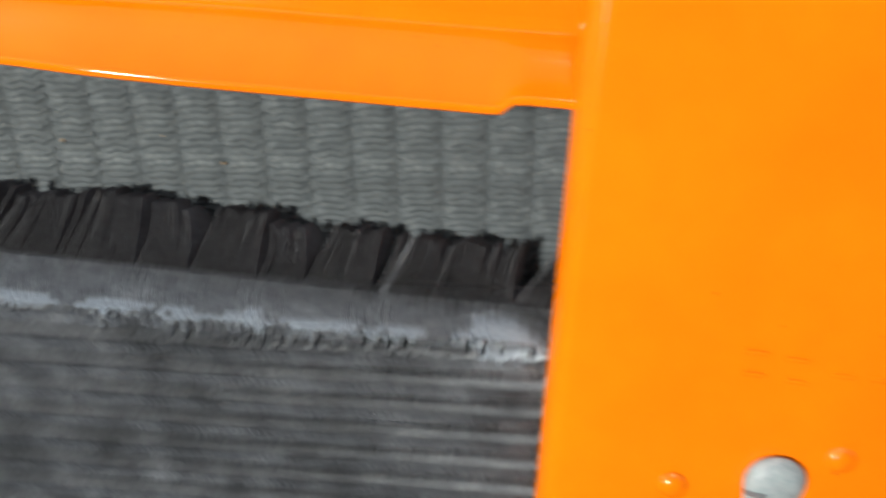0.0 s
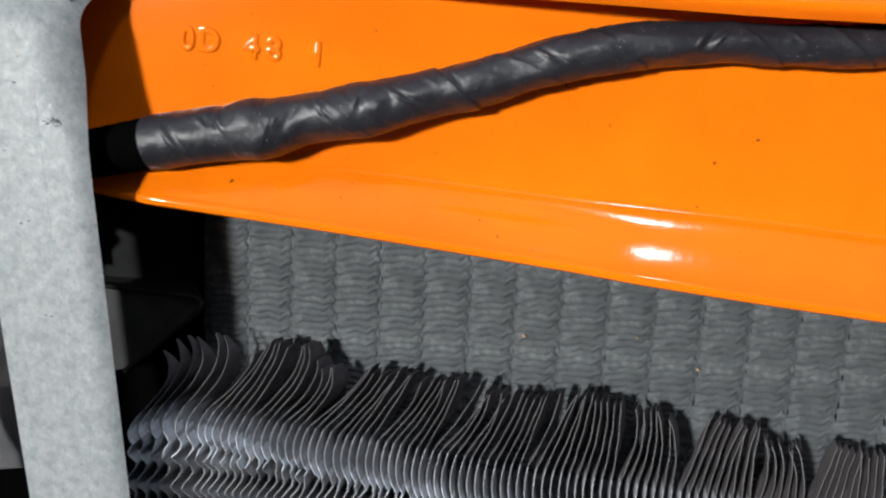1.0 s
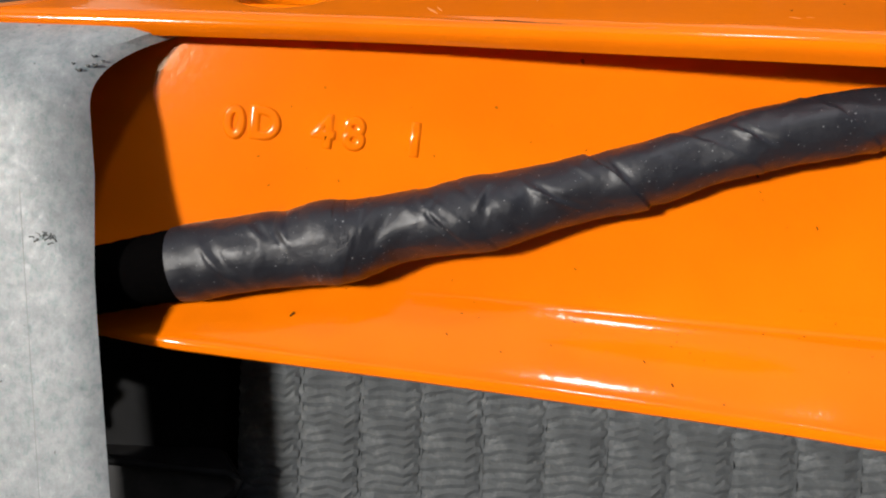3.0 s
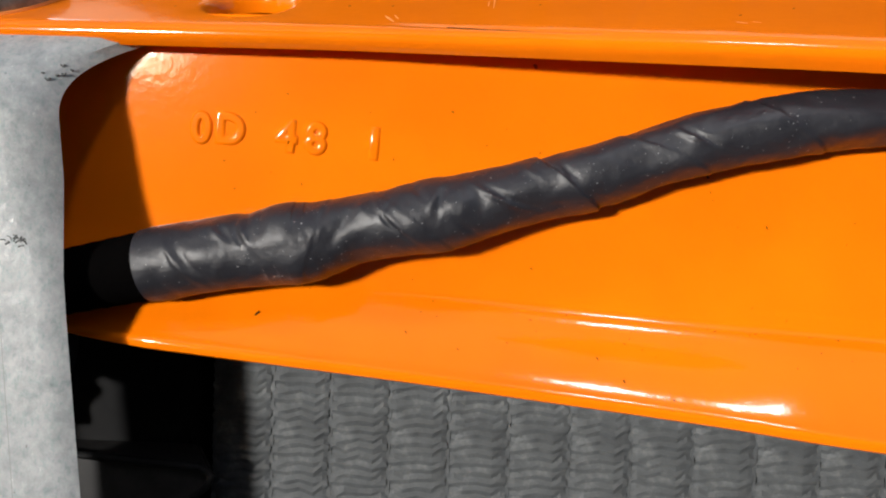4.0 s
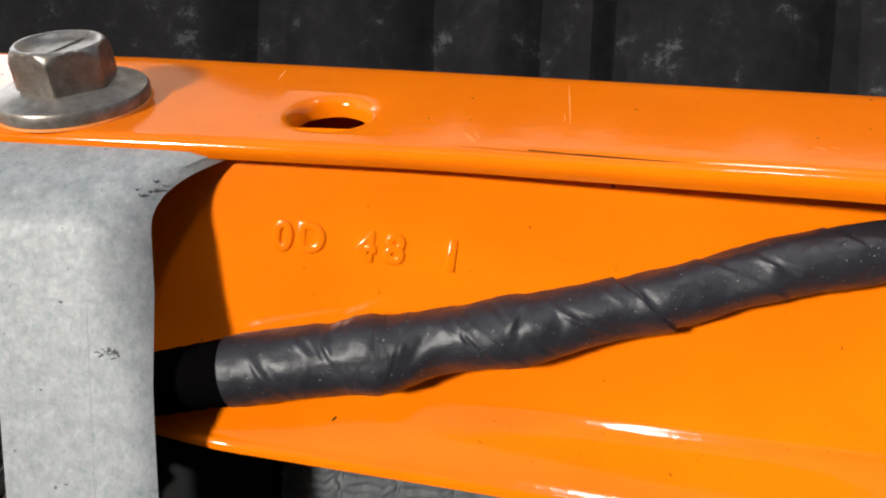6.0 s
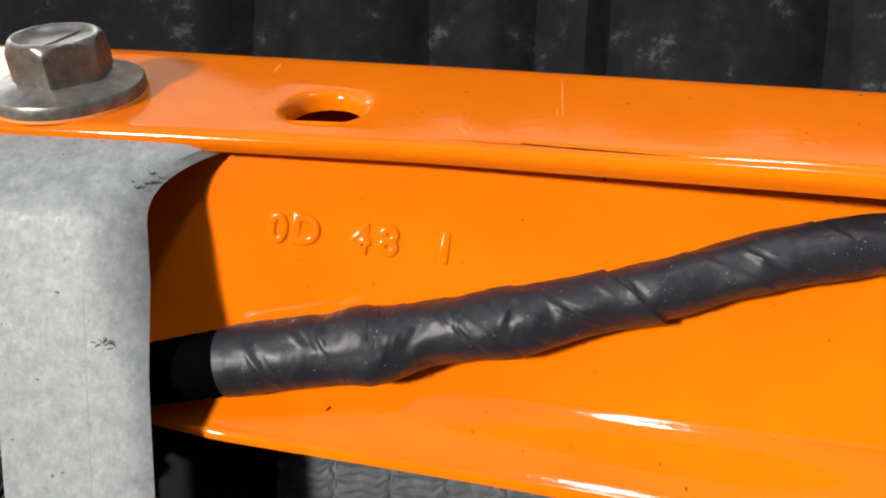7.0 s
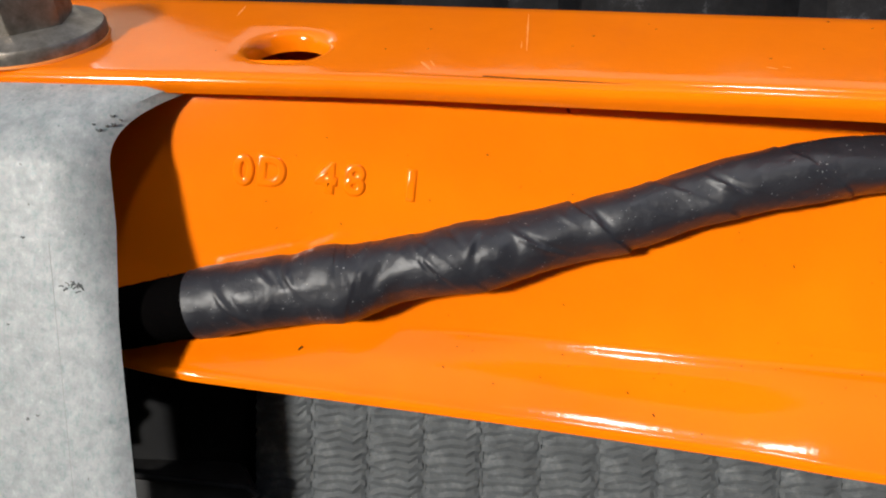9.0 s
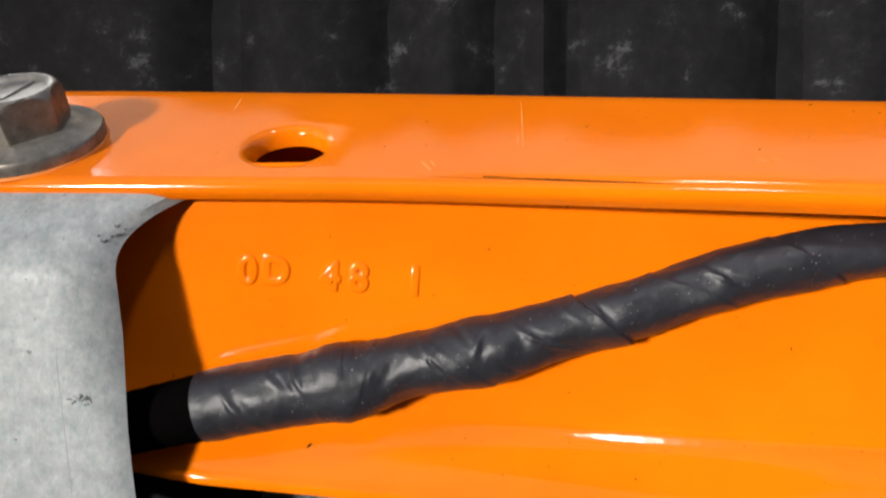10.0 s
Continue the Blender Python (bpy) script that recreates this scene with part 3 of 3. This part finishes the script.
# ---- taped wiring harness ----
PX = [-45, -10, 15, 24, 30.6, 36.1, 40.2, 42.9, 46.9, 49.5, 54.1, 60, 65.1, 68.9, 73.8, 78.8, 81.2, 87.2, 93.2, 99, 107, 115.5, 124, 150, 190, 240]
PZ = [-43, -40.5, -36.6, -34.5, -33.2, -32.0, -31.6, -30.8, -30.5, -29.5, -28.3, -26.9, -25.9, -24.7, -23.2, -22.1, -21.4, -18.9, -17.1, -15.7, -14.5, -13.8, -13.8, -13.2, -13.8, -14.5]
PR = [4.2, 4.2, 4.3, 4.5, 4.75, 4.65, 4.4, 5.15, 4.75, 4.05, 4.15, 4.6, 4.2, 4.05, 3.7, 3.85, 3.65, 3.6, 3.65, 3.8, 3.5, 3.1, 3.1, 3.3, 3.5, 3.6]
def mellow(x, xs, ys):
    """Interpolation with only a little smoothing."""
    return (lerp(x - 1.6, xs, ys) + lerp(x, xs, ys) + lerp(x + 1.6, xs, ys)) / 3


def harness(x0, x1, n):
    return [(x0 + (x1 - x0) * i / (n - 1), -6.9, mellow(x0 + (x1 - x0) * i / (n - 1), PX, PZ)) for i in range(n)]


# pinched folds of the tape: place, slant, height round the cable, length, depth, width
FOLDS = ((31.4, 0.6, -0.05, 0.55, 0.34, 0.45), (32.6, 0.6, -0.05, 0.5, -0.22, 0.5), (28.6, 0.4, -0.3, 0.4, -0.12, 0.7),
         (36.4, 0.9, 0.5, 0.2, 0.24, 0.4), (37.2, 0.8, 0.55, 0.22, -0.3, 0.4), (38.7, 0.5, 0.45, 0.3, -0.42, 0.4), (39.7, 0.45, 0.4, 0.3, 0.3, 0.4),
         (50.6, -0.75, 0.15, 0.5, -0.3, 0.9), (48.9, -0.75, 0.3, 0.35, 0.16, 0.5), (53.6, 0.4, 0.45, 0.3, 0.2, 0.5),
         (55.4, 0.2, 0.25, 0.28, 0.26, 0.35), (56.2, 0.75, 0.0, 0.5, -0.34, 0.32), (57.0, 0.75, -0.05, 0.5, 0.22, 0.36), (56.4, -0.9, 0.4, 0.2, -0.2, 0.3),
         (59.9, 0.5, 0.7, 0.3, -0.24, 0.5), (61.4, -0.5, 0.3, 0.3, 0.2, 0.45), (62.4, -0.4, 0.35, 0.3, -0.22, 0.45),
         (68.5, 0.95, 0.05, 0.45, 0.42, 0.45), (69.5, 0.95, 0.0, 0.45, -0.36, 0.5), (64.5, 0.8, -0.5, 0.35, -0.2, 0.35),
         (72.8, 0.7, 0.55, 0.3, 0.2, 0.5), (76.0, 0.4, 0.35, 0.25, 0.3, 0.4), (76.8, 0.5, 0.3, 0.3, -0.3, 0.4), (74.8, 0.5, 0.6, 0.2, -0.2, 0.4),
         (90.1, 0.8, 0.25, 0.35, 0.42, 0.42), (91.2, 0.8, 0.15, 0.4, -0.32, 0.5), (83.0, 1.0, 0.2, 0.5, -0.14, 0.8), (86.5, 1.1, 0.3, 0.3, 0.18, 0.5),
         (112.4, -0.5, 0.15, 0.35, 0.3, 0.4), (113.6, -0.6, 0.1, 0.4, -0.5, 0.5), (115.0, -0.6, 0.1, 0.4, 0.32, 0.4), (127.0, 1.0, 0.0, 0.7, 0.2, 0.5))
# slack and taut places: place, height round the cable, length, breadth, height
SLACK = ((43.4, 0.9, 2.0, 0.5, 0.3), (45.8, -0.85, 2.6, 0.5, 0.3), (52.2, -0.6, 1.8, 0.5, -0.3), (64.7, 0.1, 1.9, 0.4, 0.34), (66.5, 0.1, 1.0, 0.5, -0.2),
         (71.8, 0.0, 2.2, 0.35, 0.15), (79.7, -0.6, 1.6, 0.5, -0.3), (80.3, 0.5, 2.0, 0.4, 0.15), (59.1, -0.2, 1.8, 0.5, 0.2), (35.4, -0.3, 2.2, 0.5, 0.12))
# edges where one turn of tape ends on the next
LAPS = ((47.5, -0.6, 0.12), (58.8, 1.0, 0.12), (76.6, 0.7, 0.42), (87.8, 1.0, 0.16), (101.0, 0.95, 0.2), (121.0, 1.0, 0.25), (134.0, 1.0, 0.2), (150.0, 1.0, 0.2))


def tape_radius(i, a):
    x = cable[i][0]
    ca, sa = math.cos(a), math.sin(a)
    wob = 0.3 * noise.noise((x * 0.11, ca * 0.8, sa * 0.8)) + 0.26 * noise.noise((x * 0.17, ca * 1.1 + 4, sa * 1.1)) + 0.1 * noise.noise((x * 0.45, ca * 2.2 + 4, sa * 2.2)) + 0.035 * noise.noise((x * 1.1, ca * 4.4, sa * 4.4))
    fold = 0.0
    if ca > -0.4:
        for xf, k, mid, long_, deep, wide in FOLDS:
            t = x - xf + k * 4.3 * (sa - mid) - 0.9 * (sa - mid) ** 2
            if abs(t) < 3:
                fold += (0.75 if x < 59 else 0.9) * deep * math.exp(-((sa - mid) / long_) ** 2 - (t / wide) ** 2)
        for xs, mid, long_, broad_, high in SLACK:
            if abs(x - xs) < 8:
                fold += high * math.exp(-((sa - mid) / broad_) ** 2 - ((x - xs) / long_) ** 2)
    for xl, k, h in LAPS:
        t = x - xl + k * 4.0 * sa
        if -5 < t < 0.12:
            fold += h * ((t + 5) / 5) ** 1.5 * min(1.0, (0.12 - t) / 0.12)
    return mellow(x, PX, PR) - 0.12 + (wob + fold) * min(1.0, (x - 26.2) / 1.5)


loom = thing("wiring_harness", "black wiring harness wrapped in wrinkled tape along the panel", "cable")
cable = harness(26.2, 240, 1100)
bm = bmesh.new()
tube(bm, cable, tape_radius, 96)
part("tape_wrap", bm, tape, loom, "dark grey wrinkled vinyl tape")
# black stretch standing in for the shadow of the bracket on the cable
tube_length = harness(-45, 26.6, 90)
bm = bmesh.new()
tube(bm, tube_length, lambda i, a: mellow(tube_length[i][0], PX, PR) - 0.3 + 0.05 * math.sin(tube_length[i][0] * 2.6), 40)
part("tube_length", bm, matte, loom, "harness stretch painted black for the bracket shadow")

# ---- radiator behind ----
radiator = thing("radiator", "dusty grey aluminium radiator core with upright tubes", "radiator")
RY = 9.0
PITCH = 8.53
bm = bmesh.new()
rows = []
for i in range(261):
    z = -150 + i * 0.5
    w = 0.34 + 0.3 * noise.noise((i * 0.55, 0, 9)) + 0.16 * (i % 3 == 0)
    m = 0.3 * noise.noise((i * 0.12, 5, 0))
    rows.append([(m - w, 16, z), (m - w, 0.9, z), (m - w * 0.6, 0.5, z), (m + w * 0.6, 0.5, z), (m + w, 0.9, z), (m + w, 16, z)])
grid(bm, rows)
tube_mesh = finish(bm, alloy, False)


def fin_strip(seed):
    """A folded fin between two tubes, its folds a little uneven."""
    bm = bmesh.new()
    rows = []
    for i in range(201):
        z = -150 + i * 0.65
        o = (0.26 if i % 2 else 0.0) + 0.12 * noise.noise((i * 0.21, seed, 7))
        j = [0.42 * noise.noise((k * 1.3, i * 0.13, seed)) + 0.2 * noise.noise((k * 2.1, i * 0.6, seed)) for k in range(7)]
        w = 0.12 * noise.noise((i * 0.5, seed, 3))
        e0, e1 = (0.28 if (i + int(seed)) % 4 < 2 else -0.2), (0.3 if (i + int(seed * 2)) % 4 < 2 else -0.15)
        rows.append([(0.2 + w * 2.2, 0.4 + e0, z), (0.95 + w, 0.2 + e0 * 0.6, z + 0.1 + j[0]), (2.25, o, z - 0.15 + j[1]), (4.25, o + 0.1, z + 0.1 + j[2]), (6.3, o, z - 0.15 + j[3]), (7.6 + w, 0.25 + e1 * 0.6, z + 0.1 + j[4]), (8.35 + w * 2.2, 0.4 + e1, z)])
    grid(bm, rows)
    thicken(bm, 0.15, (0, 1, 0))
    return finish(bm, alloy, False)


strips = [fin_strip(k * 3.7) for k in range(5)]
for i in range(-2, 32):
    x = 45.7 + PITCH * i
    o = new("tube", tube_mesh)
    o.parent = radiator
    o.location = (x * MM, RY * MM, 0)
    o = new("fin_strip", strips[i % 5])
    o.parent = radiator
    o.location = (x * MM, RY * MM, 0)
bm = bmesh.new()
box(bm, (-70, RY + 16.2, -160), (340, RY + 21, -10))
part("core_backing", bm, black, radiator)
# plastic darkened to near black to stand in for shade behind the bracket
shade_plastic, tree, b = material("shade_dark_plastic", (0.05, 0.05, 0.052), 0.7)
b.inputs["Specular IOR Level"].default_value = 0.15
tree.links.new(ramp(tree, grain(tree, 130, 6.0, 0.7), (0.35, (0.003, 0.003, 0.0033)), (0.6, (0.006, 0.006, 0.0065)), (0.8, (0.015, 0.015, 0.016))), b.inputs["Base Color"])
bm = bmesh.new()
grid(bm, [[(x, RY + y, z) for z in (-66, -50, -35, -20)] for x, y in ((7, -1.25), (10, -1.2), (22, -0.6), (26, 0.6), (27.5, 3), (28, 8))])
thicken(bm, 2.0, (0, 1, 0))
part("side_tank", bm, shade_plastic, radiator, "smooth plastic side tank, near black to stand in for shade")
# foot and wall in plain black for the same shade
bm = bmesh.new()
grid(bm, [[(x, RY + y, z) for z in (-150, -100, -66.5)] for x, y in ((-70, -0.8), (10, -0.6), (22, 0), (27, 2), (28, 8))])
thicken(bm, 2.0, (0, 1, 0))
part("tank_foot", bm, matte, radiator, "foot of the side tank, painted black for shade")
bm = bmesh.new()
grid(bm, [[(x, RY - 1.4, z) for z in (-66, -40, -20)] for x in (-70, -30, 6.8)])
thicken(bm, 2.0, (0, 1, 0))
part("tank_wall", bm, matte, radiator, "plastic wall of the side tank, painted black for shade")
grit = random.Random(21)
for x, z, w in ((90.3, -66.5, 0.4), (122.5, -70.3, 0.35), (111, -65.2, 0.2)):
    bm = bmesh.new()
    bmesh.ops.create_icosphere(bm, subdivisions=2, radius=w * MM)
    for v in bm.verts:
        v.co = v.co * (1 + 0.5 * noise.noise(v.co * 1500)) + Vector((x * MM, (RY - 0.1) * MM, z * MM))
    part("dirt_speck", bm, tan, radiator, "tan speck of grit")

# ---- condenser with bent fins ----
condenser = thing("condenser", "dirty air conditioning condenser with bent dark fins", "condenser")
TIP_X = (22, 31, 38, 41.5, 42.5, 53, 54.5, 67, 81, 82.5, 105, 118, 147, 171, 260)
TIP_Z = (-78, -70, -69, -71.5, -69, -69, -72.4, -72.5, -72.8, -75.5, -74.2, -76.3, -79.7, -82.5, -86)
LEAN_X = (20, 40, 60, 80, 100, 120, 145, 260)
LEAN_DX = (7.5, 8.0, 6.5, 5.0, 3.0, 1.2, 0.4, 0.2)


def fold_z(x):
    return lerp(x, (20, 27, 84, 138, 175, 190), (-84, -80.8, -86, -90, -92, -93))


def fin(x, lean, curl, cut):
    """One upright fin plate: wavy below, crushed along its front fold, its free top bent."""
    bm = bmesh.new()
    dx0 = lerp(x, LEAN_X, LEAN_DX) + lean + 0.02 * (x - 85)
    top = lerp(x + dx0, TIP_X, TIP_Z) + cut - 1.0
    fold = fold_z(x)
    rows = []
    for i in range(13):
        up = 1 - i / 12
        z = top + (fold - top) * (1 - up)
        dx = dx0 * math.sin(up * 1.45) + curl * up ** 3 * 2.4
        rows.append((dx + 0.05 * math.sin(z * 1.3 + x), -3.0 + 5.2 * up, z, 9 - (8.3 * up if x < 33.5 else 5.2 * up ** 2)))
    nose = lerp(x, (25, 56, 84, 113, 175), (2.2, 3.4, 4.2, 3.9, 3.3)) + 0.5 * noise.noise((x * 0.09, 1, 0))
    push = 0.9 + 0.9 * noise.noise((x * 0.07, 3, 0))
    for i in range(1, 9):
        t = i / 8
        z = fold - nose * 1.9 * t
        rows.append((-1.0 * math.sin(t * 3.14) + push * t * 1.2, -3.0 - 4.4 * math.sin(t * 1.57), z, 10))
    base, dx1 = rows[-1][2], rows[-1][0]
    for i in range(1, 66):
        z = base - i * 0.95
        crush = math.exp(-(i / 4.0) ** 2) * push * 1.5
        rows.append((dx1 * math.exp(-i / 5) + 0.75 * math.sin(2 * math.pi * (z + 0.012 * x) / 5.8) * min(1, i / 4) + crush * noise.noise((x * 0.6, z * 0.5, 0)), -7.4 + 0.6 * math.sin(2 * math.pi * z / 5.8), z, 10))
    sheet = []
    for dx, y, z, deep in rows:
        d = min(deep, 6.5)
        tw = lerp(z, (fold - 2, fold + 3), (0.08, 0.3)) * d + 0.5 * noise.noise((x * 0.3, z * 0.2, 4))
        sheet.append([(x + dx, y, z), (x + dx + 0.07, y + 0.16, z), (x + dx + tw * 0.35, y + d * 0.4, z + 0.05), (x + dx + tw * 0.7, y + d * 0.72, z), (x + dx + tw, y + d, z - 0.1)])
    grid(bm, sheet)
    thicken(bm, 0.14, (1, 0, 0))
    worn = 0.5 + noise.noise((x * 0.11, 8, 0))
    for f in bm.faces:
        c = f.calc_center_median() / MM
        band = abs(c.z - base - 0.4) / (0.6 + 1.6 * worn + lerp(x, (20, 32, 46), (3.0, 2.2, 0.0)))
        edge = c.y - lerp(-c.z, [-r[2] for r in rows], [r[1] for r in rows]) < 0.1
        if math.hypot((x - 177) / 7.5, (c.z + 98) / 6.5) < 0.8 + 0.4 * noise.noise((c.z * 0.5, x, 0)) and c.y < -2:
            f.material_index = 1
        elif c.z > fold + 0.3:
            # free tops darkened for dirt and their unlit sides
            f.material_index = 3 if 155 < x < 156.2 else (4 if edge else 2)
        elif c.y < -4.5 and band < 1 and noise.noise((x * 0.16, c.z * 0.3, 2)) + 0.8 * noise.noise((x * 1.9, c.z * 0.9, 6)) > -0.3:
            f.material_index = 1
        elif c.z < base - 1.5:
            f.material_index = 3
    return bm


rng = random.Random(4)
x, lean, curl, cut, left, many = 21.5, 0.0, -1.5, 1.2, 6, 0
while x < 186:
    if left == 0:
        left = many = rng.randint(4, 10)
        lean, curl, cut = rng.uniform(-1.0, 1.0), rng.uniform(-0.9, 0.9), rng.uniform(-1.4, 1.0)
    # the tips of one clump draw together
    draw = 0.2 * 1.45 * (left - many / 2) if many else 0.0
    o = part("fin", fin(x, lean + draw + rng.uniform(-0.2, 0.2), curl + rng.uniform(-0.35, 0.35), cut + rng.uniform(-0.8, 0.5)), finmetal, condenser)
    for m in (bare, dirty_shaded, worn_fin, dull_edge):
        o.data.materials.append(m)
    left -= 1
    x += (1.45 if many else 2.1) + rng.uniform(-0.12, 0.12)
bm = bmesh.new()
bmesh.ops.create_icosphere(bm, subdivisions=2, radius=0.9 * MM)
for v in bm.verts:
    v.co = Vector((v.co.x * 1.3, v.co.y * 0.5, v.co.z)) * (1 + 0.5 * noise.noise(v.co * 1200)) + Vector((61 * MM, -8.3 * MM, -100 * MM))
part("dirt_speck", bm, tan, condenser, "pale chip of grit")
# horizontal tubes through the fins
for z in np.arange(-100, -150, -11.6):
    bm = bmesh.new()
    tube(bm, [(18, 2, z), (100, 2, z - 1), (195, 2, z - 2)], 2.6, 14)
    part("tube", bm, alloy, condenser)
bm = bmesh.new()
box(bm, (20, 5.5, -160), (330, 7.5, -93))
# backing coloured dark for the shade between the fins
part("core_backing", bm, dirty_shaded, condenser)

# ---- dark parts round the core ----
bm = bmesh.new()
ring = [(-60, -60.5), (30.3, -62.0), (31.2, -62.8), (30.8, -64.2), (15, -78), (-60, -97)]
front = [bm.verts.new((x * MM, (3 + 0.05 * (32 - x)) * MM, z * MM)) for x, z in ring]
back = [bm.verts.new(((x - 4) * MM, 8.8 * MM, (z + 1.2) * MM)) for x, z in ring]
bm.faces.new(front)
bm.faces.new(back[::-1])
for k in range(len(ring)):
    j = (k + 1) % len(ring)
    bm.faces.new((front[k], back[k], back[j], front[j]))
bmesh.ops.bevel(bm, geom=bm.edges[:], offset=0.35 * MM, segments=2, affect="EDGES")
duct = thing("air_duct", "black plastic air duct beside the radiator core", "duct")
part("duct_body", bm, black, duct)
bm = bmesh.new()
tube(bm, [(-60, 7.2, -60.6), (10, 3.9, -61.7), (29.4, 2.8, -62.2), (30.9, 2.8, -63.2), (30.2, 2.8, -64.8), (15.2, 3.6, -78.3)], 0.55, 10)
part("rim", bm, shade_plastic, duct, "raised worn rim of the duct")

# crumpled foil and clear film behind the bracket
silver, tree, b = material("crumpled_foil", (0.22, 0.22, 0.21), 0.35, 0.8)


def crumple(cx, cy, cz, w, h, deep, seed):
    bm = bmesh.new()
    rows = []
    for i in range(15):
        row = []
        for j in range(15):
            u, v = i / 14 - 0.5, j / 14 - 0.5
            d = deep * (abs(noise.noise((u * 4 + seed, v * 4, 0))) * 2 + noise.noise((u * 9, v * 9, seed)) * 0.6)
            row.append((cx + u * w + d * 0.3, cy - d, cz + v * h + 0.2 * d))
        rows.append(row)
    grid(bm, rows)
    thicken(bm, 0.12, (0, 1, 0))
    return bm


single("foil_scrap", crumple(4.4, 1.0, -52, 4.5, 12, 2.0, 2), silver, "crumpled silver foil scrap behind the bracket", "foil", smooth=False)
film, tree, b = material("clear_film", (0.26, 0.255, 0.27), 0.14)
b.inputs["Alpha"].default_value = 0.24
bump(tree, b, grain(tree, 260, 3.0), 0.3, 0.0008)


def bag():
    """A sagging pocket of clear plastic with a straight fold along its top and creases fanning down."""
    bm = bmesh.new()
    rows = []
    for i in range(33):
        u = i / 32
        row = []
        for j in range(33):
            v = j / 32
            x = -17 + 25 * u + 5 * v * (u - 0.4)
            z = -77 + 11 * u - (24 + 6 * u) * v
            belly = 2.6 * math.sin(3.14 * min(1.0, v * 1.15)) * math.sin(3.14 * (0.15 + 0.7 * u))
            crease = 1.3 * abs(math.sin(6.5 * u + 2.2 * v)) ** 0.5 + 0.7 * abs(noise.noise((u * 3 + 1, v * 2.2, 3)))
            row.append((x, 2.0 - belly - crease, z))
        rows.append(row)
    grid(bm, rows)
    thicken(bm, 0.1, (0, 1, 0))
    return bm


single("plastic_bag", bag(), film, "creased clear plastic bag hanging behind the bracket", "bag")
green, tree, b = material("green_wire", (0.12, 0.16, 0.08), 0.5)
bm = bmesh.new()
tube(bm, [(-60, -2, -46), (-38, -3, -47.5), (-20, -3.5, -47), (-6, -3, -45.5), (8, 0, -46)], 0.6, 10)
single("thin_wire", bm, green, "thin dull green wire behind the bracket", "wire")
bm = bmesh.new()
tube(bm, [(-70, 4, -58), (-45, 3, -62), (-34, 3, -70), (-31, 3, -85), (-33, 4, -120)], 4.5, 20)
single("rubber_hose", bm, black, "black rubber hose behind the bracket", "hose")

shroud = thing("engine_shroud", "dusty black ribbed plastic shroud behind the beam", "shroud")
bm = bmesh.new()
# unseen top slopes so it cuts off the bright flange reflection to the right
grid(bm, [[(x, 55, -30), (x, 55, 30), (x, 58, lerp(x, (-20, 20), (52, 82)))] for x in (-57, -20, 15, 60, 290)])
thicken(bm, 2, (0, 1, 0))
part("back_wall", bm, dusty, shroud)
EDGES = (-58, 8, 44, 67, 80, 123, 182, 241, 285)
for k in range(len(EDGES) - 1):
    a, c = EDGES[k], EDGES[k + 1]
    ga, gc = (1.0 if a in (44, 80) else 1.6), (1.0 if c in (44, 80) else 1.6)
    bm = bmesh.new()
    rows = []
    n = 24
    for i in range(n + 1):
        x = a + ga + (c - gc - a - ga) * i / n
        d = max(0.0, min(x - a - ga, c - gc - x))
        y = 50 + 5.4 * math.exp(-(d / 5.5) ** 1.4) + 1.2 * noise.noise((x * 0.06, 0, 0))
        rows.append([(x, y + 0.5 * noise.noise((x * 0.05, z * 0.05, 1)) + max(0, (z - 40) * 0.09), z) for z in (-30, -10, 5, 12, 19, 26, 33, 42, lerp(x, (-20, 20), (52, 82)))])
    grid(bm, rows)
    thicken(bm, 1.5, (0, 1, 0))
    part("panel", bm, dusty, shroud)

# grey sleeves and loose strands behind the slot
greys, tree, b = material("grey_sleeve", (0.2, 0.2, 0.19), 0.55)
tree.links.new(ramp(tree, grain(tree, 300, 5.0), (0.3, (0.10, 0.098, 0.092)), (0.7, (0.26, 0.255, 0.245))), b.inputs["Base Color"])
pale, tree, b = material("pale_strand", (0.6, 0.6, 0.58), 0.4)
plug = thing("connector", "grey ribbed plug sleeves behind the slotted bracket", "connector")
for z, r, x1 in ((-43.4, 1.5, -2.6), (-47.6, 1.9, -2.9), (-51.6, 2.2, -3.0)):
    bm = bmesh.new()
    pts = [(-13 + (x1 + 13) * i / 40, -4.0, z + 0.02 * i) for i in range(41)]
    tube(bm, pts, lambda i, a: r * (1.0 + (0.08 if (i // 4) % 2 else 0.0)), 24)
    part("tube_length", bm, greys, plug)
strand_paths = (((-2.2, -6, -45.5), (-1.9, -6.2, -48.5), (-2.3, -6.3, -51), (-3.6, -6.2, -54), (-5.6, -5.8, -56.3)), ((-2.6, -5.8, -47), (-2.7, -6.3, -50.5), (-4.4, -6.4, -53.5), (-6.8, -6, -55.4)), ((-3.6, -6.0, -47.6), (-4.8, -6.3, -49.4), (-6.0, -6, -51.0)))
for path in strand_paths:
    bm = bmesh.new()
    tube(bm, path, 0.14, 7)
    single("loose_strand", bm, pale, "thin whitish curled loose strand behind the bracket", "strand")

# black tube added to keep sunlight through the slot off the core
bm = bmesh.new()
boot = [(-22 + 33 * i / 30, -2.0 + 0.06 * i, -44.5 - 0.08 * i) for i in range(31)]
tube(bm, boot, lambda i, a: 4.4 + 0.35 * math.sin(i * 1.1) + 0.4 * noise.noise((i * 0.2, math.cos(a), math.sin(a))), 24)
single("slot_light_block", bm, black, "black ribbed tube added behind the slot to block light", "boot")
